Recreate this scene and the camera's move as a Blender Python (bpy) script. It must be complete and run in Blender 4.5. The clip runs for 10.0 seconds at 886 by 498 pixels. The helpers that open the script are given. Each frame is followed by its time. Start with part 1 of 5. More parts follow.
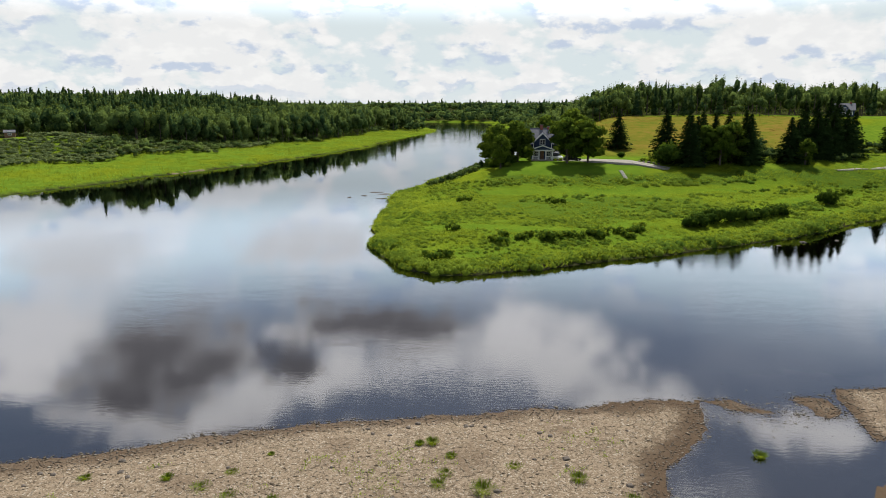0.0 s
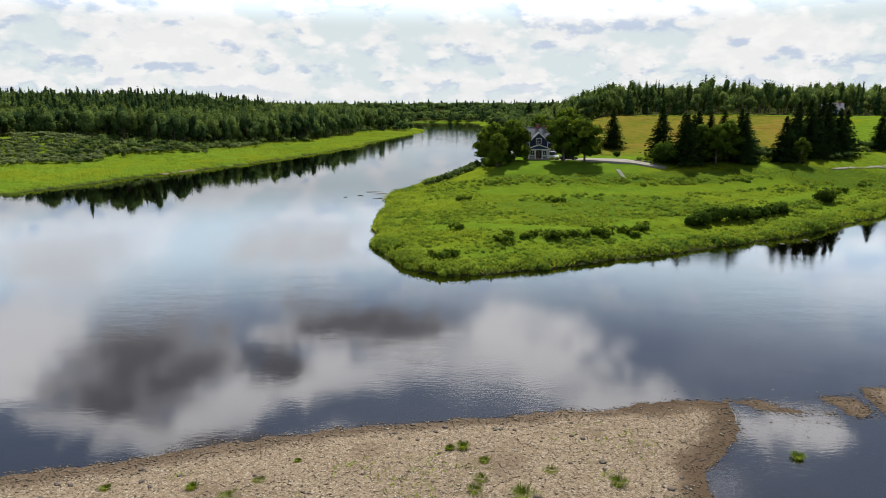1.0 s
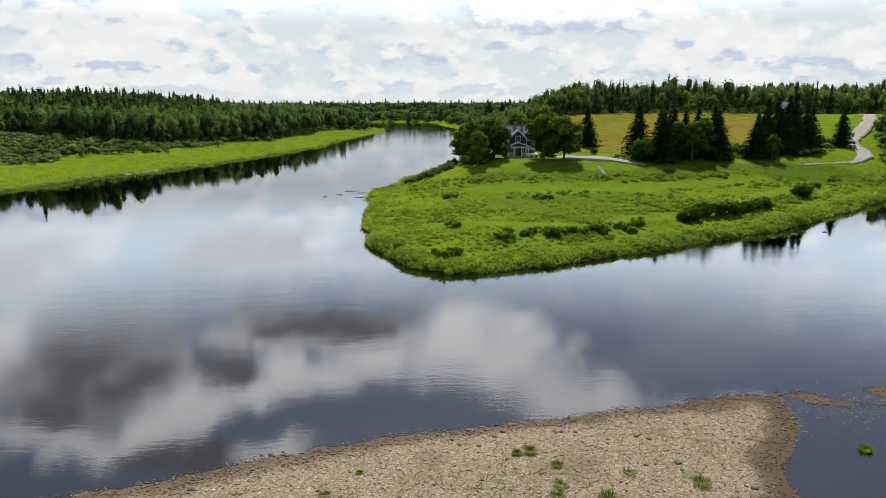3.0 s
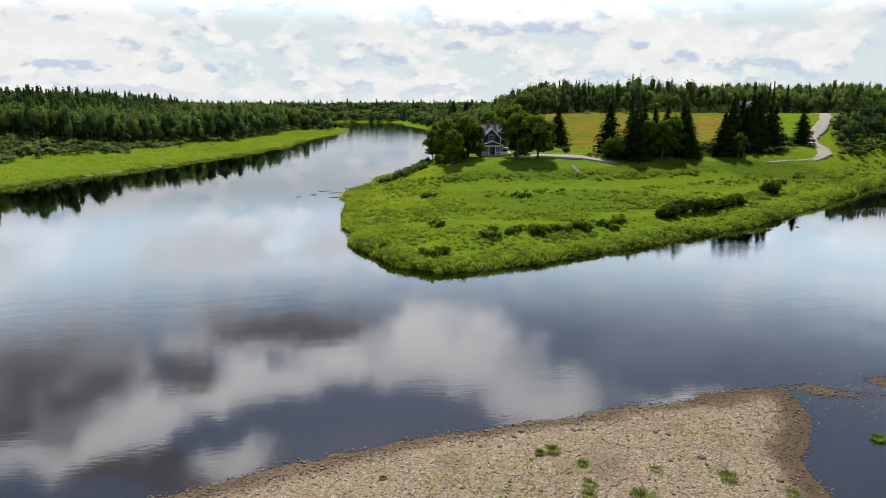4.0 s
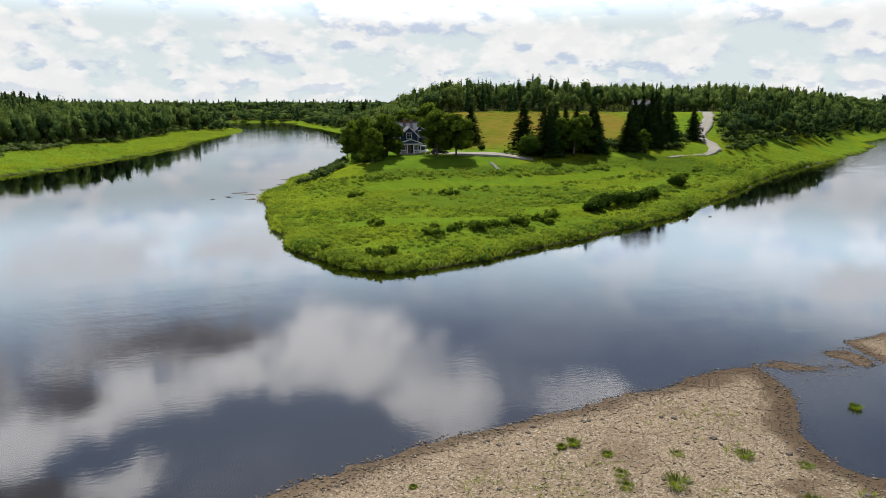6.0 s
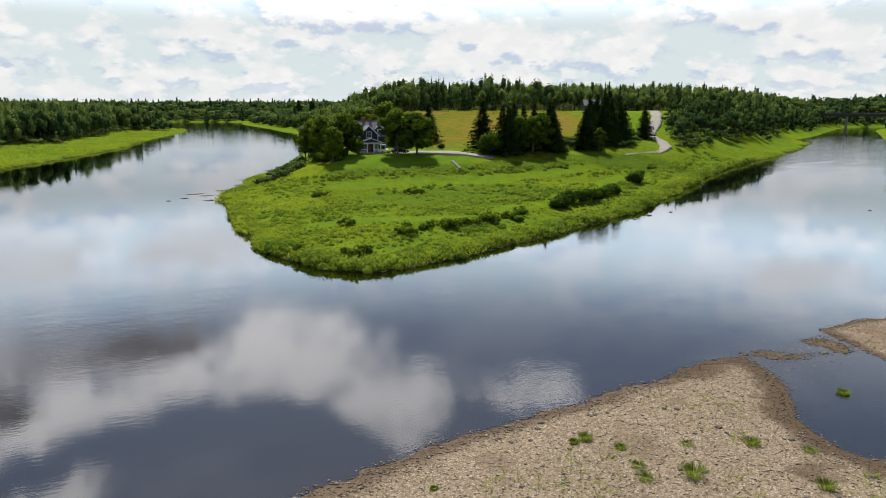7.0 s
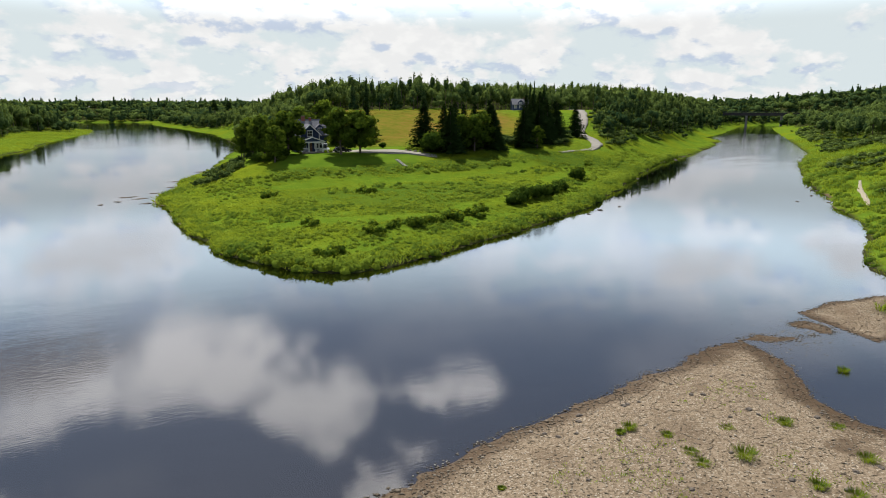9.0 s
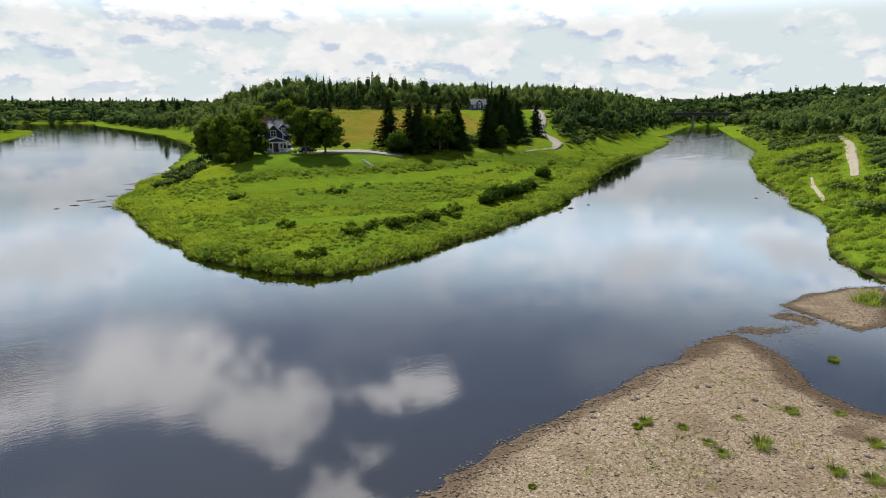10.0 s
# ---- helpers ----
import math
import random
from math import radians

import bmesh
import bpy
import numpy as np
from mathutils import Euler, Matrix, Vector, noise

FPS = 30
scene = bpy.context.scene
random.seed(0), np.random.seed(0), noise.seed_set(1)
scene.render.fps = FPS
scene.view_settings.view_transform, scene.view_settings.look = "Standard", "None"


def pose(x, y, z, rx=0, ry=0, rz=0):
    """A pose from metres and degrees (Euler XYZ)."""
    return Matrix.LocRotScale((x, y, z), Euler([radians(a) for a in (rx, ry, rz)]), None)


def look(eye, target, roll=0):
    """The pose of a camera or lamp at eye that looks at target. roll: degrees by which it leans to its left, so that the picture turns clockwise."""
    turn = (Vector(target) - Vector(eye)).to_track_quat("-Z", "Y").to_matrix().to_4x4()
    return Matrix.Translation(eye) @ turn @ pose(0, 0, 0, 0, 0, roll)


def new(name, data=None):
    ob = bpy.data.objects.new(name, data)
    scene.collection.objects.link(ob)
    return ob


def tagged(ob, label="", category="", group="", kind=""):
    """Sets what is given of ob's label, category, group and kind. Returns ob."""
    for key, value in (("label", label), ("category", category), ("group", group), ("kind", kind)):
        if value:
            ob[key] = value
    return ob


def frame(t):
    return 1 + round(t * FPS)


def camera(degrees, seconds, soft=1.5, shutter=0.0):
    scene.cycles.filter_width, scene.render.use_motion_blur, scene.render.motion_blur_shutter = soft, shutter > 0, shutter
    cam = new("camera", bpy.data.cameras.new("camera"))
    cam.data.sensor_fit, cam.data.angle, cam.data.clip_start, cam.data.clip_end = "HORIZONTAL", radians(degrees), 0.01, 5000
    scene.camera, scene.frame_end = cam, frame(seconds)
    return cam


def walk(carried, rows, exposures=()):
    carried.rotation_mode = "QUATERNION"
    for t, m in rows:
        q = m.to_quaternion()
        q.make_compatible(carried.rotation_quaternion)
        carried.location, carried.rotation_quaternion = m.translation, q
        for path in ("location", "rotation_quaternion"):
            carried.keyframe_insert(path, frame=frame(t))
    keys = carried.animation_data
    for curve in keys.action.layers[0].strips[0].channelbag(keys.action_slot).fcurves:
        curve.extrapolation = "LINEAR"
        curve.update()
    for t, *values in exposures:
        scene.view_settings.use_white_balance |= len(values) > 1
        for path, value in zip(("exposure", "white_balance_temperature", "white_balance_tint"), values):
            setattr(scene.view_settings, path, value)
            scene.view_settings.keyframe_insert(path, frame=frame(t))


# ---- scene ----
cam = camera(68.5, 10.0, soft=0.6)
METRES, EYE, TILT, LEAN, TURN = 34.0, 21.0, -12.3, 0.0, 0.0
ROWS = [
    (0.0, 0.0, 0.0, 0.0, -0.0, 0.0, -0.0),
    (0.5, -0.0392, 0.0183, -0.0013, -0.53, 0.02, 0.11),
    (1.0, -0.08, 0.0354, -0.003, -1.25, 0.03, 0.26),
    (1.5, -0.1232, 0.0524, -0.0048, -2.17, 0.03, 0.46),
    (2.0, -0.1682, 0.0695, -0.0061, -3.1, 0.03, 0.66),
    (2.5, -0.2142, 0.087, -0.0069, -3.98, 0.02, 0.85),
    (4.0, -0.3546, 0.1416, -0.0092, -8.45, -0.08, 1.81),
    (4.5, -0.3988, 0.1593, -0.009, -10.59, -0.16, 2.28),
    (5.0, -0.4459, 0.1792, -0.009, -12.96, -0.27, 2.77),
    (5.5, -0.4921, 0.201, -0.0082, -15.28, -0.38, 3.27),
    (7.0, -0.629, 0.2717, -0.0032, -22.21, -0.9, 4.69),
    (7.5, -0.6728, 0.2983, -0.0015, -24.15, -1.07, 5.08),
    (8.0, -0.7168, 0.3263, 0.0014, -26.02, -1.24, 5.45),
    (8.5, -0.7599, 0.3555, 0.0041, -27.65, -1.4, 5.75),
    (9.0, -0.8024, 0.3858, 0.0077, -29.42, -1.57, 6.08),
    (9.5, -0.8443, 0.4175, 0.0121, -31.44, -1.78, 6.46),
    (10.0, -0.8861, 0.4501, 0.0172, -33.57, -2.01, 6.83),
]
walk(cam, [(t, pose(0, 0, EYE, TILT, LEAN, TURN) @ pose(METRES * x, METRES * y, METRES * z, 90 + pitch, roll, yaw)) for t, x, y, z, yaw, pitch, roll in ROWS])

# ---- world, sun ----
SUN_AZ, SUN_EL = 12.0, 56.0  # degrees: to the right of straight ahead, above the horizon
SKY_GAIN, CLOUD_GAIN = 0.105, 0.62
# clouds high in the sky: centre and half-widths on the cloud plane
CUMULUS = [(-0.99, 1.49, 0.17, 0.15), (-0.90, 1.34, 0.10, 0.08), (-0.63, 1.23, 0.16, 0.07), (-0.44, 1.33, 0.08, 0.15), (-0.24, 1.42, 0.21, 0.08),
           (0.19, 1.56, 0.21, 0.13), (-0.03, 1.47, 0.16, 0.09), (-0.66, 1.43, 0.19, 0.17), (-0.2, 1.62, 0.24, 0.10), (-0.22, 1.18, 0.09, 0.05),
           (0.42, 1.28, 0.14, 0.11), (0.30, 1.44, 0.15, 0.08), (0.68, 1.21, 0.07, 0.06), (0.48, 1.0, 0.06, 0.07), (1.63, 1.24, 0.13, 0.13), (1.99, 0.98, 0.10, 0.14),
           (-1.09, 1.93, 0.2, 0.2), (-0.43, 2.18, 0.22, 0.22), (0.12, 2.27, 0.22, 0.24)]
RAIN_BASES = [(-0.67, 1.42, 0.16, 0.19), (-0.41, 1.50, 0.07, 0.09), (-0.17, 1.65, 0.19, 0.09), (-0.36, 1.19, 0.08, 0.05)]
scene.view_settings.exposure = 0.60


def nodes_of(tree):
    tree.nodes.clear()
    def n(kind, inputs=None, **props):
        nd = tree.nodes.new(kind)
        for k, v in props.items():
            setattr(nd, k, v)
        for k, v in (inputs or {}).items():
            s = nd.inputs[k]
            if isinstance(v, bpy.types.NodeSocket):
                tree.links.new(v, s)
            else:
                s.default_value = v
        return nd
    return n


def math_chain(n):
    def m(op, a, b=0.0, c=0.0, clamp=False):
        return n("ShaderNodeMath", {0: a, 1: b, 2: c}, operation=op, use_clamp=clamp).outputs[0]
    return m


def smooth_step(n, v, lo, hi, out_lo=0.0, out_hi=1.0):
    return n("ShaderNodeMapRange", {"Value": v, "From Min": lo, "From Max": hi, "To Min": out_lo, "To Max": out_hi},
             interpolation_type="SMOOTHSTEP").outputs["Result"]


def mix_rgb(n, f, a, b, mode="MIX"):
    nd = n("ShaderNodeMix", data_type="RGBA", blend_type=mode, clamp_factor=True)
    tree = nd.id_data
    for s, v in ((nd.inputs[0], f), (nd.inputs[6], a), (nd.inputs[7], b)):
        if isinstance(v, bpy.types.NodeSocket):
            tree.links.new(v, s)
        else:
            s.default_value = v
    return nd.outputs[2]


def build_world():
    world = bpy.data.worlds.new("sky")
    world.use_nodes = True
    scene.world = world
    n = nodes_of(world.node_tree)
    m = math_chain(n)
    sky = n("ShaderNodeTexSky", sky_type="NISHITA", sun_disc=False, sun_elevation=radians(SUN_EL), sun_rotation=radians(SUN_AZ),
            altitude=50.0, air_density=1.0, dust_density=1.6, ozone_density=1.2)
    blue = mix_rgb(n, 1.0, sky.outputs[0], (SKY_GAIN * 0.95, SKY_GAIN, SKY_GAIN * 1.06, 1), "MULTIPLY")
    blue = mix_rgb(n, smooth_step(n, n("ShaderNodeSeparateXYZ", {0: n("ShaderNodeTexCoord").outputs["Generated"]}).outputs[2], 0.5, 0.75, 0.22, 0.0), blue, (0.86, 0.93, 1.05, 1))
    co = n("ShaderNodeTexCoord").outputs["Generated"]
    xyz = n("ShaderNodeSeparateXYZ", {0: co})
    x, y, z = (xyz.outputs[i] for i in range(3))
    up = m("MAXIMUM", z, 0.0)
    # low sky: small cumulus over pale haze, with blue-grey undersides, smaller towards the horizon
    def puffs(lift, scale, detail, rough=0.52):
        p = n("ShaderNodeCombineXYZ", {0: x, 1: y, 2: m("MULTIPLY", m("ADD", up, lift), 1.9)}).outputs[0]
        return n("ShaderNodeTexNoise", {"Vector": p, "Scale": scale, "Detail": detail, "Roughness": rough}).outputs[0]
    near = smooth_step(n, up, 0.03, 0.10)
    def rows(lift):
        a, b = puffs(lift, 19.0, 5.0), puffs(lift, 10.0, 6.0)
        return m("ADD", a, m("MULTIPLY", near, m("SUBTRACT", b, a)))
    here, above = rows(0.0), rows(0.012)
    small = puffs(0.0, 32.0, 4.0)
    bank = puffs(0.0, 3.0, 2.0)
    dens = m("ADD", m("ADD", here, m("MULTIPLY", m("SUBTRACT", small, 0.5), 0.22)), m("MULTIPLY", m("SUBTRACT", bank, 0.5), 0.5))
    low_mask = smooth_step(n, dens, 0.42, 0.55)
    under = m("MULTIPLY", smooth_step(n, m("SUBTRACT", above, here), 0.02, 0.11), smooth_step(n, dens, 0.36, 0.46))
    low = mix_rgb(n, low_mask, (0.74, 0.825, 0.85, 1), (0.90, 0.905, 0.905, 1))
    low = mix_rgb(n, m("MULTIPLY", low_mask, smooth_step(n, small, 0.45, 0.68)), low, (0.97, 0.97, 0.96, 1))
    low = mix_rgb(n, m("MULTIPLY", under, smooth_step(n, up, 0.004, 0.06, 0.25, 0.9)), low, (0.56, 0.65, 0.80, 1))
    low = mix_rgb(n, smooth_step(n, up, 0.0, 0.03, 0.5, 0.0), low, (0.82, 0.85, 0.86, 1))
    low = mix_rgb(n, smooth_step(n, up, 0.11, 0.19), low, (2.15, 2.30, 2.45, 1), "MULTIPLY")
    # high sky: blue with large cumulus
    den = m("ADD", up, 0.25)
    flat = n("ShaderNodeCombineXYZ", {0: m("DIVIDE", x, den), 1: m("DIVIDE", y, den), 2: 0.0}).outputs[0]
    warp = n("ShaderNodeTexNoise", {"Vector": flat, "Scale": 3.2, "Detail": 6.0, "Roughness": 0.62})
    wv = n("ShaderNodeVectorMath", {0: warp.outputs["Color"], 1: (0.5, 0.5, 0.5)}, operation="SUBTRACT").outputs[0]
    wv = n("ShaderNodeVectorMath", {0: wv, "Scale": 0.46}, operation="SCALE").outputs[0]
    spot = n("ShaderNodeSeparateXYZ", {0: n("ShaderNodeVectorMath", {0: flat, 1: wv}, operation="ADD").outputs[0]})
    fluff = n("ShaderNodeTexNoise", {"Vector": flat, "Scale": 9.0, "Detail": 6.0, "Roughness": 0.6}).outputs[0]
    def heap(clouds, hard, soft):
        best = None
        for cx, cy, rx, ry in clouds:
            u = m("DIVIDE", m("SUBTRACT", spot.outputs[0], cx), rx)
            v = m("DIVIDE", m("SUBTRACT", spot.outputs[1], cy), ry)
            d = m("ADD", m("MULTIPLY", u, u), m("MULTIPLY", v, v))
            best = d if best is None else m("MINIMUM", best, d)
        best = m("ADD", best, m("MULTIPLY", m("SUBTRACT", fluff, 0.5), 3.8))
        return smooth_step(n, best, hard, soft, 1.0, 0.0)
    white = heap(CUMULUS, 0.1, 1.9)
    grey = heap(RAIN_BASES, 0.1, 2.1)
    roam = n("ShaderNodeTexNoise", {"Vector": flat, "Scale": 1.6, "Detail": 6.0, "Roughness": 0.55}).outputs[0]
    back = smooth_step(n, y, -0.25, 0.25, 1.0, 0.0)
    rest = m("MULTIPLY", smooth_step(n, roam, 0.55, 0.68), m("MAXIMUM", back, smooth_step(n, up, 0.55, 0.68)))
    white = m("MAXIMUM", white, m("MULTIPLY", smooth_step(n, roam, 0.47, 0.66), 0.14))
    high = mix_rgb(n, rest, blue, (0.85, 0.85, 0.87, 1))
    full = mix_rgb(n, smooth_step(n, up, 0.20, 0.34), low, high)
    seen = smooth_step(n, up, 0.13, 0.19)
    full = mix_rgb(n, m("MULTIPLY", white, seen), full, mix_rgb(n, smooth_step(n, up, 0.17, 0.36), (1.45, 1.47, 1.5, 1), (2.45, 2.36, 2.32, 1)))
    full = mix_rgb(n, m("MULTIPLY", grey, seen), full, (0.44, 0.42, 0.44, 1))
    full = mix_rgb(n, 1.0, full, (CLOUD_GAIN,) * 3 + (1,), "MULTIPLY")
    bg = n("ShaderNodeBackground", {"Color": full, "Strength": 1.0})
    n("ShaderNodeOutputWorld", {"Surface": bg.outputs[0]})


build_world()
sun = new("sun", bpy.data.lights.new("sun", "SUN"))
sun.data.energy, sun.data.angle, sun.data.color = 5.0, radians(0.6), (1.0, 0.965, 0.90)
sun.matrix_world = look((0, 0, 60), (-math.sin(radians(SUN_AZ)), -math.cos(radians(SUN_AZ)), 60 - math.tan(radians(SUN_EL))))


# ---- plan of the land ----
def polyline(text):
    return np.array([[float(v) for v in p.split(",")] for p in text.split()])


# shorelines: the headland with the house, the far bank, the near bank with the gravel bar, an islet of gravel
HEADLAND = polyline("-4000,1120 -420,1010 -60,965 40,930 75,900 58,800 64,600 66,490 44,325 26,272 7,206 -3,183 -6,171 -9.5,163.5 -12.6,156.5 -13.2,148.6 -11.2,144.5 "
                    "-12.6,127 -13.2,119 -12,109 -12.5,102 -11.4,96 -9.5,90 -7,85.3 -4.5,82.3 -1,80.2 4,79.9 11,82 21,86.7 34,92.3 "
                    "47,98.5 65,109 87,125.5 110,143 150,170 196,195 247,224 296,258 322,290 388,328 538,425 596,455 650,442 700,385 722,250 960,-150 4400,-300 "
                    "4400,4400 -4400,4400")
FARBANK = polyline("-4000,1000 -420,905 -75,870 -26,745 -6,605 -10,565 -32,440 -43,345 -65,265 -77,230 -92,198 -100,174 -107,157 "
                   "-125,100 -160,0 -200,-200 -300,-4400 -4400,-4400")
NEARBANK = polyline("-190,-4400 -130,-200 -90,-10 -60,21 -40,30.5 -26.7,35.5 -22,37 -17.6,38.5 -7.2,41.4 0.6,42.2 8.7,43.2 15.2,44.6 "
                    "18.7,43.9 18,40.4 16.4,38 13.3,34.6 12.3,31.6 13.2,29.6 17,29.2 21,30.6 24.5,33.4 30,34.5 37,36.2 43,40.5 49,46 "
                    "52.6,51.8 60.5,56.3 71,61 79.5,67 92.6,76.7 102,84 135,109 161,127 179,140 236,170 350,252 490,354 556,398 606,402 640,362 652,250 880,-200 4400,-420 4400,-4400")
ISLET = polyline("30.2,46.4 36,46.4 42,45.9 45.2,43.6 42.4,41.6 39.5,40.3 36,38.6 31,37.7 27.9,38.4 28.3,40.4 28.9,44.6")
SHOAL = polyline("25.2,44.6 28.6,45.2 29.2,42 26.4,41.2")
SPIT = polyline("18.6,44.2 21,44.4 24.2,42.7 25,42 22.4,41.2 20.6,42.4")


def inland(poly, x, y):
    """Distance to the shoreline, positive on the land side."""
    d = np.full(x.shape, 1e18)
    inside = np.zeros(x.shape, bool)
    for a, b in zip(poly, np.roll(poly, -1, 0)):
        e = b - a
        t = np.clip(((x - a[0]) * e[0] + (y - a[1]) * e[1]) / (e @ e), 0, 1)
        d = np.minimum(d, (x - a[0] - t * e[0]) ** 2 + (y - a[1] - t * e[1]) ** 2)
        if a[1] != b[1]:
            inside ^= ((a[1] > y) != (b[1] > y)) & (x < a[0] + (y - a[1]) * e[0] / e[1])
    d = np.sqrt(d)
    return np.where(inside, d, -d)


def step(lo, hi, v):
    t = np.clip((v - lo) / (hi - lo), 0, 1)
    return t * t * (3 - 2 * t)


def lattice(i, j, seed):
    h = (i * 374761393 + j * 668265263 + seed * 974634777) & 0xFFFFFFFF
    h = ((h ^ (h >> 13)) * 1274126177) & 0xFFFFFFFF
    return ((h ^ (h >> 16)) & 0xFFFF) / 65535.0


def value_noise(x, y, size, seed=0):
    """Smooth noise from -1 to 1."""
    u, v = x / size, y / size
    i, j = np.floor(u).astype(np.int64), np.floor(v).astype(np.int64)
    fu, fv = u - i, v - j
    fu, fv = fu * fu * (3 - 2 * fu), fv * fv * (3 - 2 * fv)
    top = lattice(i, j, seed) * (1 - fu) + lattice(i + 1, j, seed) * fu
    low = lattice(i, j + 1, seed) * (1 - fu) + lattice(i + 1, j + 1, seed) * fu
    return 2 * (top * (1 - fv) + low * fv) - 1


def land(x, y):
    """Height of the ground over the water, and the distances inland on each bank."""
    wob = 0.45 * value_noise(x, y, 2.6, 3) + 0.9 * value_noise(x, y, 7, 4) * step(60, 110, np.hypot(x, y))
    near = 0.25 * value_noise(x, y, 1.1, 5) + 0.35 * value_noise(x, y, 3.3, 6)
    dh = inland(HEADLAND, x, y) + wob - 0.35 - 0.45 * (1 - step(94, 116, y))
    df = inland(FARBANK, x, y) + 1.5 * wob
    dn = inland(NEARBANK, x, y) + np.where(np.hypot(x, y) < 70, near - 0.15, wob)
    di = np.maximum.reduce([inland(ISLET, x, y), inland(SPIT, x, y) * 0.6 - 0.1, inland(SHOAL, x, y) * 0.5 - 0.25]) + near
    low = 1 - 0.8 * step(430, 640, y)  # the hill sinks away behind
    zh = (0.75 * step(0, 1.4, dh) + 1.6 * step(1, 16, dh) * (0.15 + 0.85 * low) + low * (5.3 * step(138, 168, y) * step(3, 28, dh)
          + 9.6 * step(176, 262, y) * step(8, 46, dh) + 2.2 * value_noise(x, y, 60, 12) * step(264, 310, y) * step(20, 60, dh) + 6 * step(290, 460, y) * step(20, 120, dh)))
    mound = 6.5 * np.exp(-((x + 152) / 40) ** 2 - ((y - 262) / 27) ** 2)
    zf = 0.7 * step(0, 2, df) + 2.0 * step(2, 45, df) + 11 * step(62, 230, df) + 9 * step(170, 400, df) * (1 - step(0.36, 0.50, -x / np.maximum(y, 1.0))) + mound
    bar = step(30, 42, x)  # the near bank is gravel by the bar, and a grown bank further up the river
    zn = (0.42 * step(0, 7, dn) * (1 - bar) + bar * (0.8 * step(0, 2, dn) + 1.6 * step(1, 12, dn)) + 3.2 * step(9, 24, dn) * step(38, 62, x)
          + 17 * step(30, 135, dn) * step(38, 62, x))
    zi = 0.3 * step(0, 4, di)
    bed = lambda d: -2.6 * step(0, 22, -d) - 0.12 * step(0, 1.0, -d) - 0.1 * np.clip(-d, 0, 4) * 0.25
    z = np.maximum.reduce([np.where(d > 0, h, bed(d)) for d, h in ((dh, zh), (df, zf), (dn, zn), (di, zi))])
    far = np.hypot(x, y)
    z = np.where(z > 0, z + step(380, 900, far) * (12 + 4 * value_noise(x, y, 700, 8)) * step(30, 220, np.maximum(dh, np.maximum(df, dn))), z)
    z = z + np.where(z > 0.5, 0.10 * value_noise(x, y, 3, 9) + 0.16 * value_noise(x, y, 9, 10), 0.0)
    return z, dh, df, dn, di


BAND_LOW = "-2,106 4.5,101.8 12,100.2 19,100.6 30,104 42,110 61,123 80,139"
BAND_HIGH = "10,143 18,143.5 36,143.5 56,144.5 80,150"


def mown_bands(x, y):
    """1 on the two smooth bright strips across the meadow, 0 away from them."""
    w = 1.0 * value_noise(x, y, 6, 121)
    return np.maximum(1 - step(0.4, 3.4, off_line(BAND_LOW, x, y) + 1.4 * w), 1 - step(0.6, 4.6, off_line(BAND_HIGH, x, y) + 1.6 * w))


def rough_oval(x, y):
    """1 on the darker tussocky oval in the middle of the meadow."""
    return 1 - step(0.75, 1.1, np.hypot((x - 33) / 25, (y - 0.12 * (x - 33) - 123) / 15.5) + 0.12 * value_noise(x, y, 7, 122))


ROAD = "122,173,2.2 129,179.5,3.4 133,186,4 136,194,4 142,204,4 151,213,4.2 163,225,4.2 176,240,4.2 190,258,4.5 203,280,4.5"
LANE = "127,83.4,1.6 140,89.5,2.4 162,100,2.8 190,113,2.9 225,129,2.8 255,144,2.5 290,163,2.0"
FOOTPATH = "99,76.1,0.5 103,78.5,0.9 108,81.6,0.8 117,87.2,0.9 130,94.2,0.6"


def off_line(text, x, y):
    """Distance to a road's middle."""
    pts = polyline(text)[:, :2]
    d = np.full(x.shape, 1e9)
    for a, b in zip(pts[:-1], pts[1:]):
        e = b - a
        t = np.clip(((x - a[0]) * e[0] + (y - a[1]) * e[1]) / (e @ e), 0, 1)
        d = np.minimum(d, np.hypot(x - a[0] - t * e[0], y - a[1] - t * e[1]))
    return d


def land_z(x, y):
    return float(land(np.array([float(x)]), np.array([float(y)]))[0][0])


# ---- mesh helpers ----
def raw_mesh(name, verts, faces, mats, tone=None, smooth=False, slot=None, normals=None):
    """A mesh from arrays: verts (n, 3), faces (m, 3 or 4)."""
    me = bpy.data.meshes.new(name)
    faces = np.asarray(faces, np.int32)
    k = faces.shape[1]
    me.vertices.add(len(verts))
    me.vertices.foreach_set("co", np.asarray(verts, np.float32).ravel())
    me.loops.add(faces.size)
    me.loops.foreach_set("vertex_index", faces.ravel())
    me.polygons.add(len(faces))
    me.polygons.foreach_set("loop_start", np.arange(0, faces.size, k, dtype=np.int32))
    me.polygons.foreach_set("loop_total", np.full(len(faces), k, np.int32))
    if smooth:
        me.polygons.foreach_set("use_smooth", np.ones(len(faces), bool))
    if slot is not None:
        me.polygons.foreach_set("material_index", np.asarray(slot, np.int32))
    if tone is not None:
        me.attributes.new("tone", "FLOAT", "POINT").data.foreach_set("value", np.asarray(tone, np.float32))
    for mt in (mats if isinstance(mats, (list, tuple)) else [mats]):
        me.materials.append(mt)
    me.update(calc_edges=True)
    me.validate()
    if normals is not None:
        me.polygons.foreach_set("use_smooth", np.ones(len(faces), bool))
        me.normals_split_custom_set_from_vertices(unit(np.asarray(normals)).tolist())
    return me


def unit(v):
    return v / np.maximum(np.linalg.norm(v, axis=-1, keepdims=True), 1e-9)


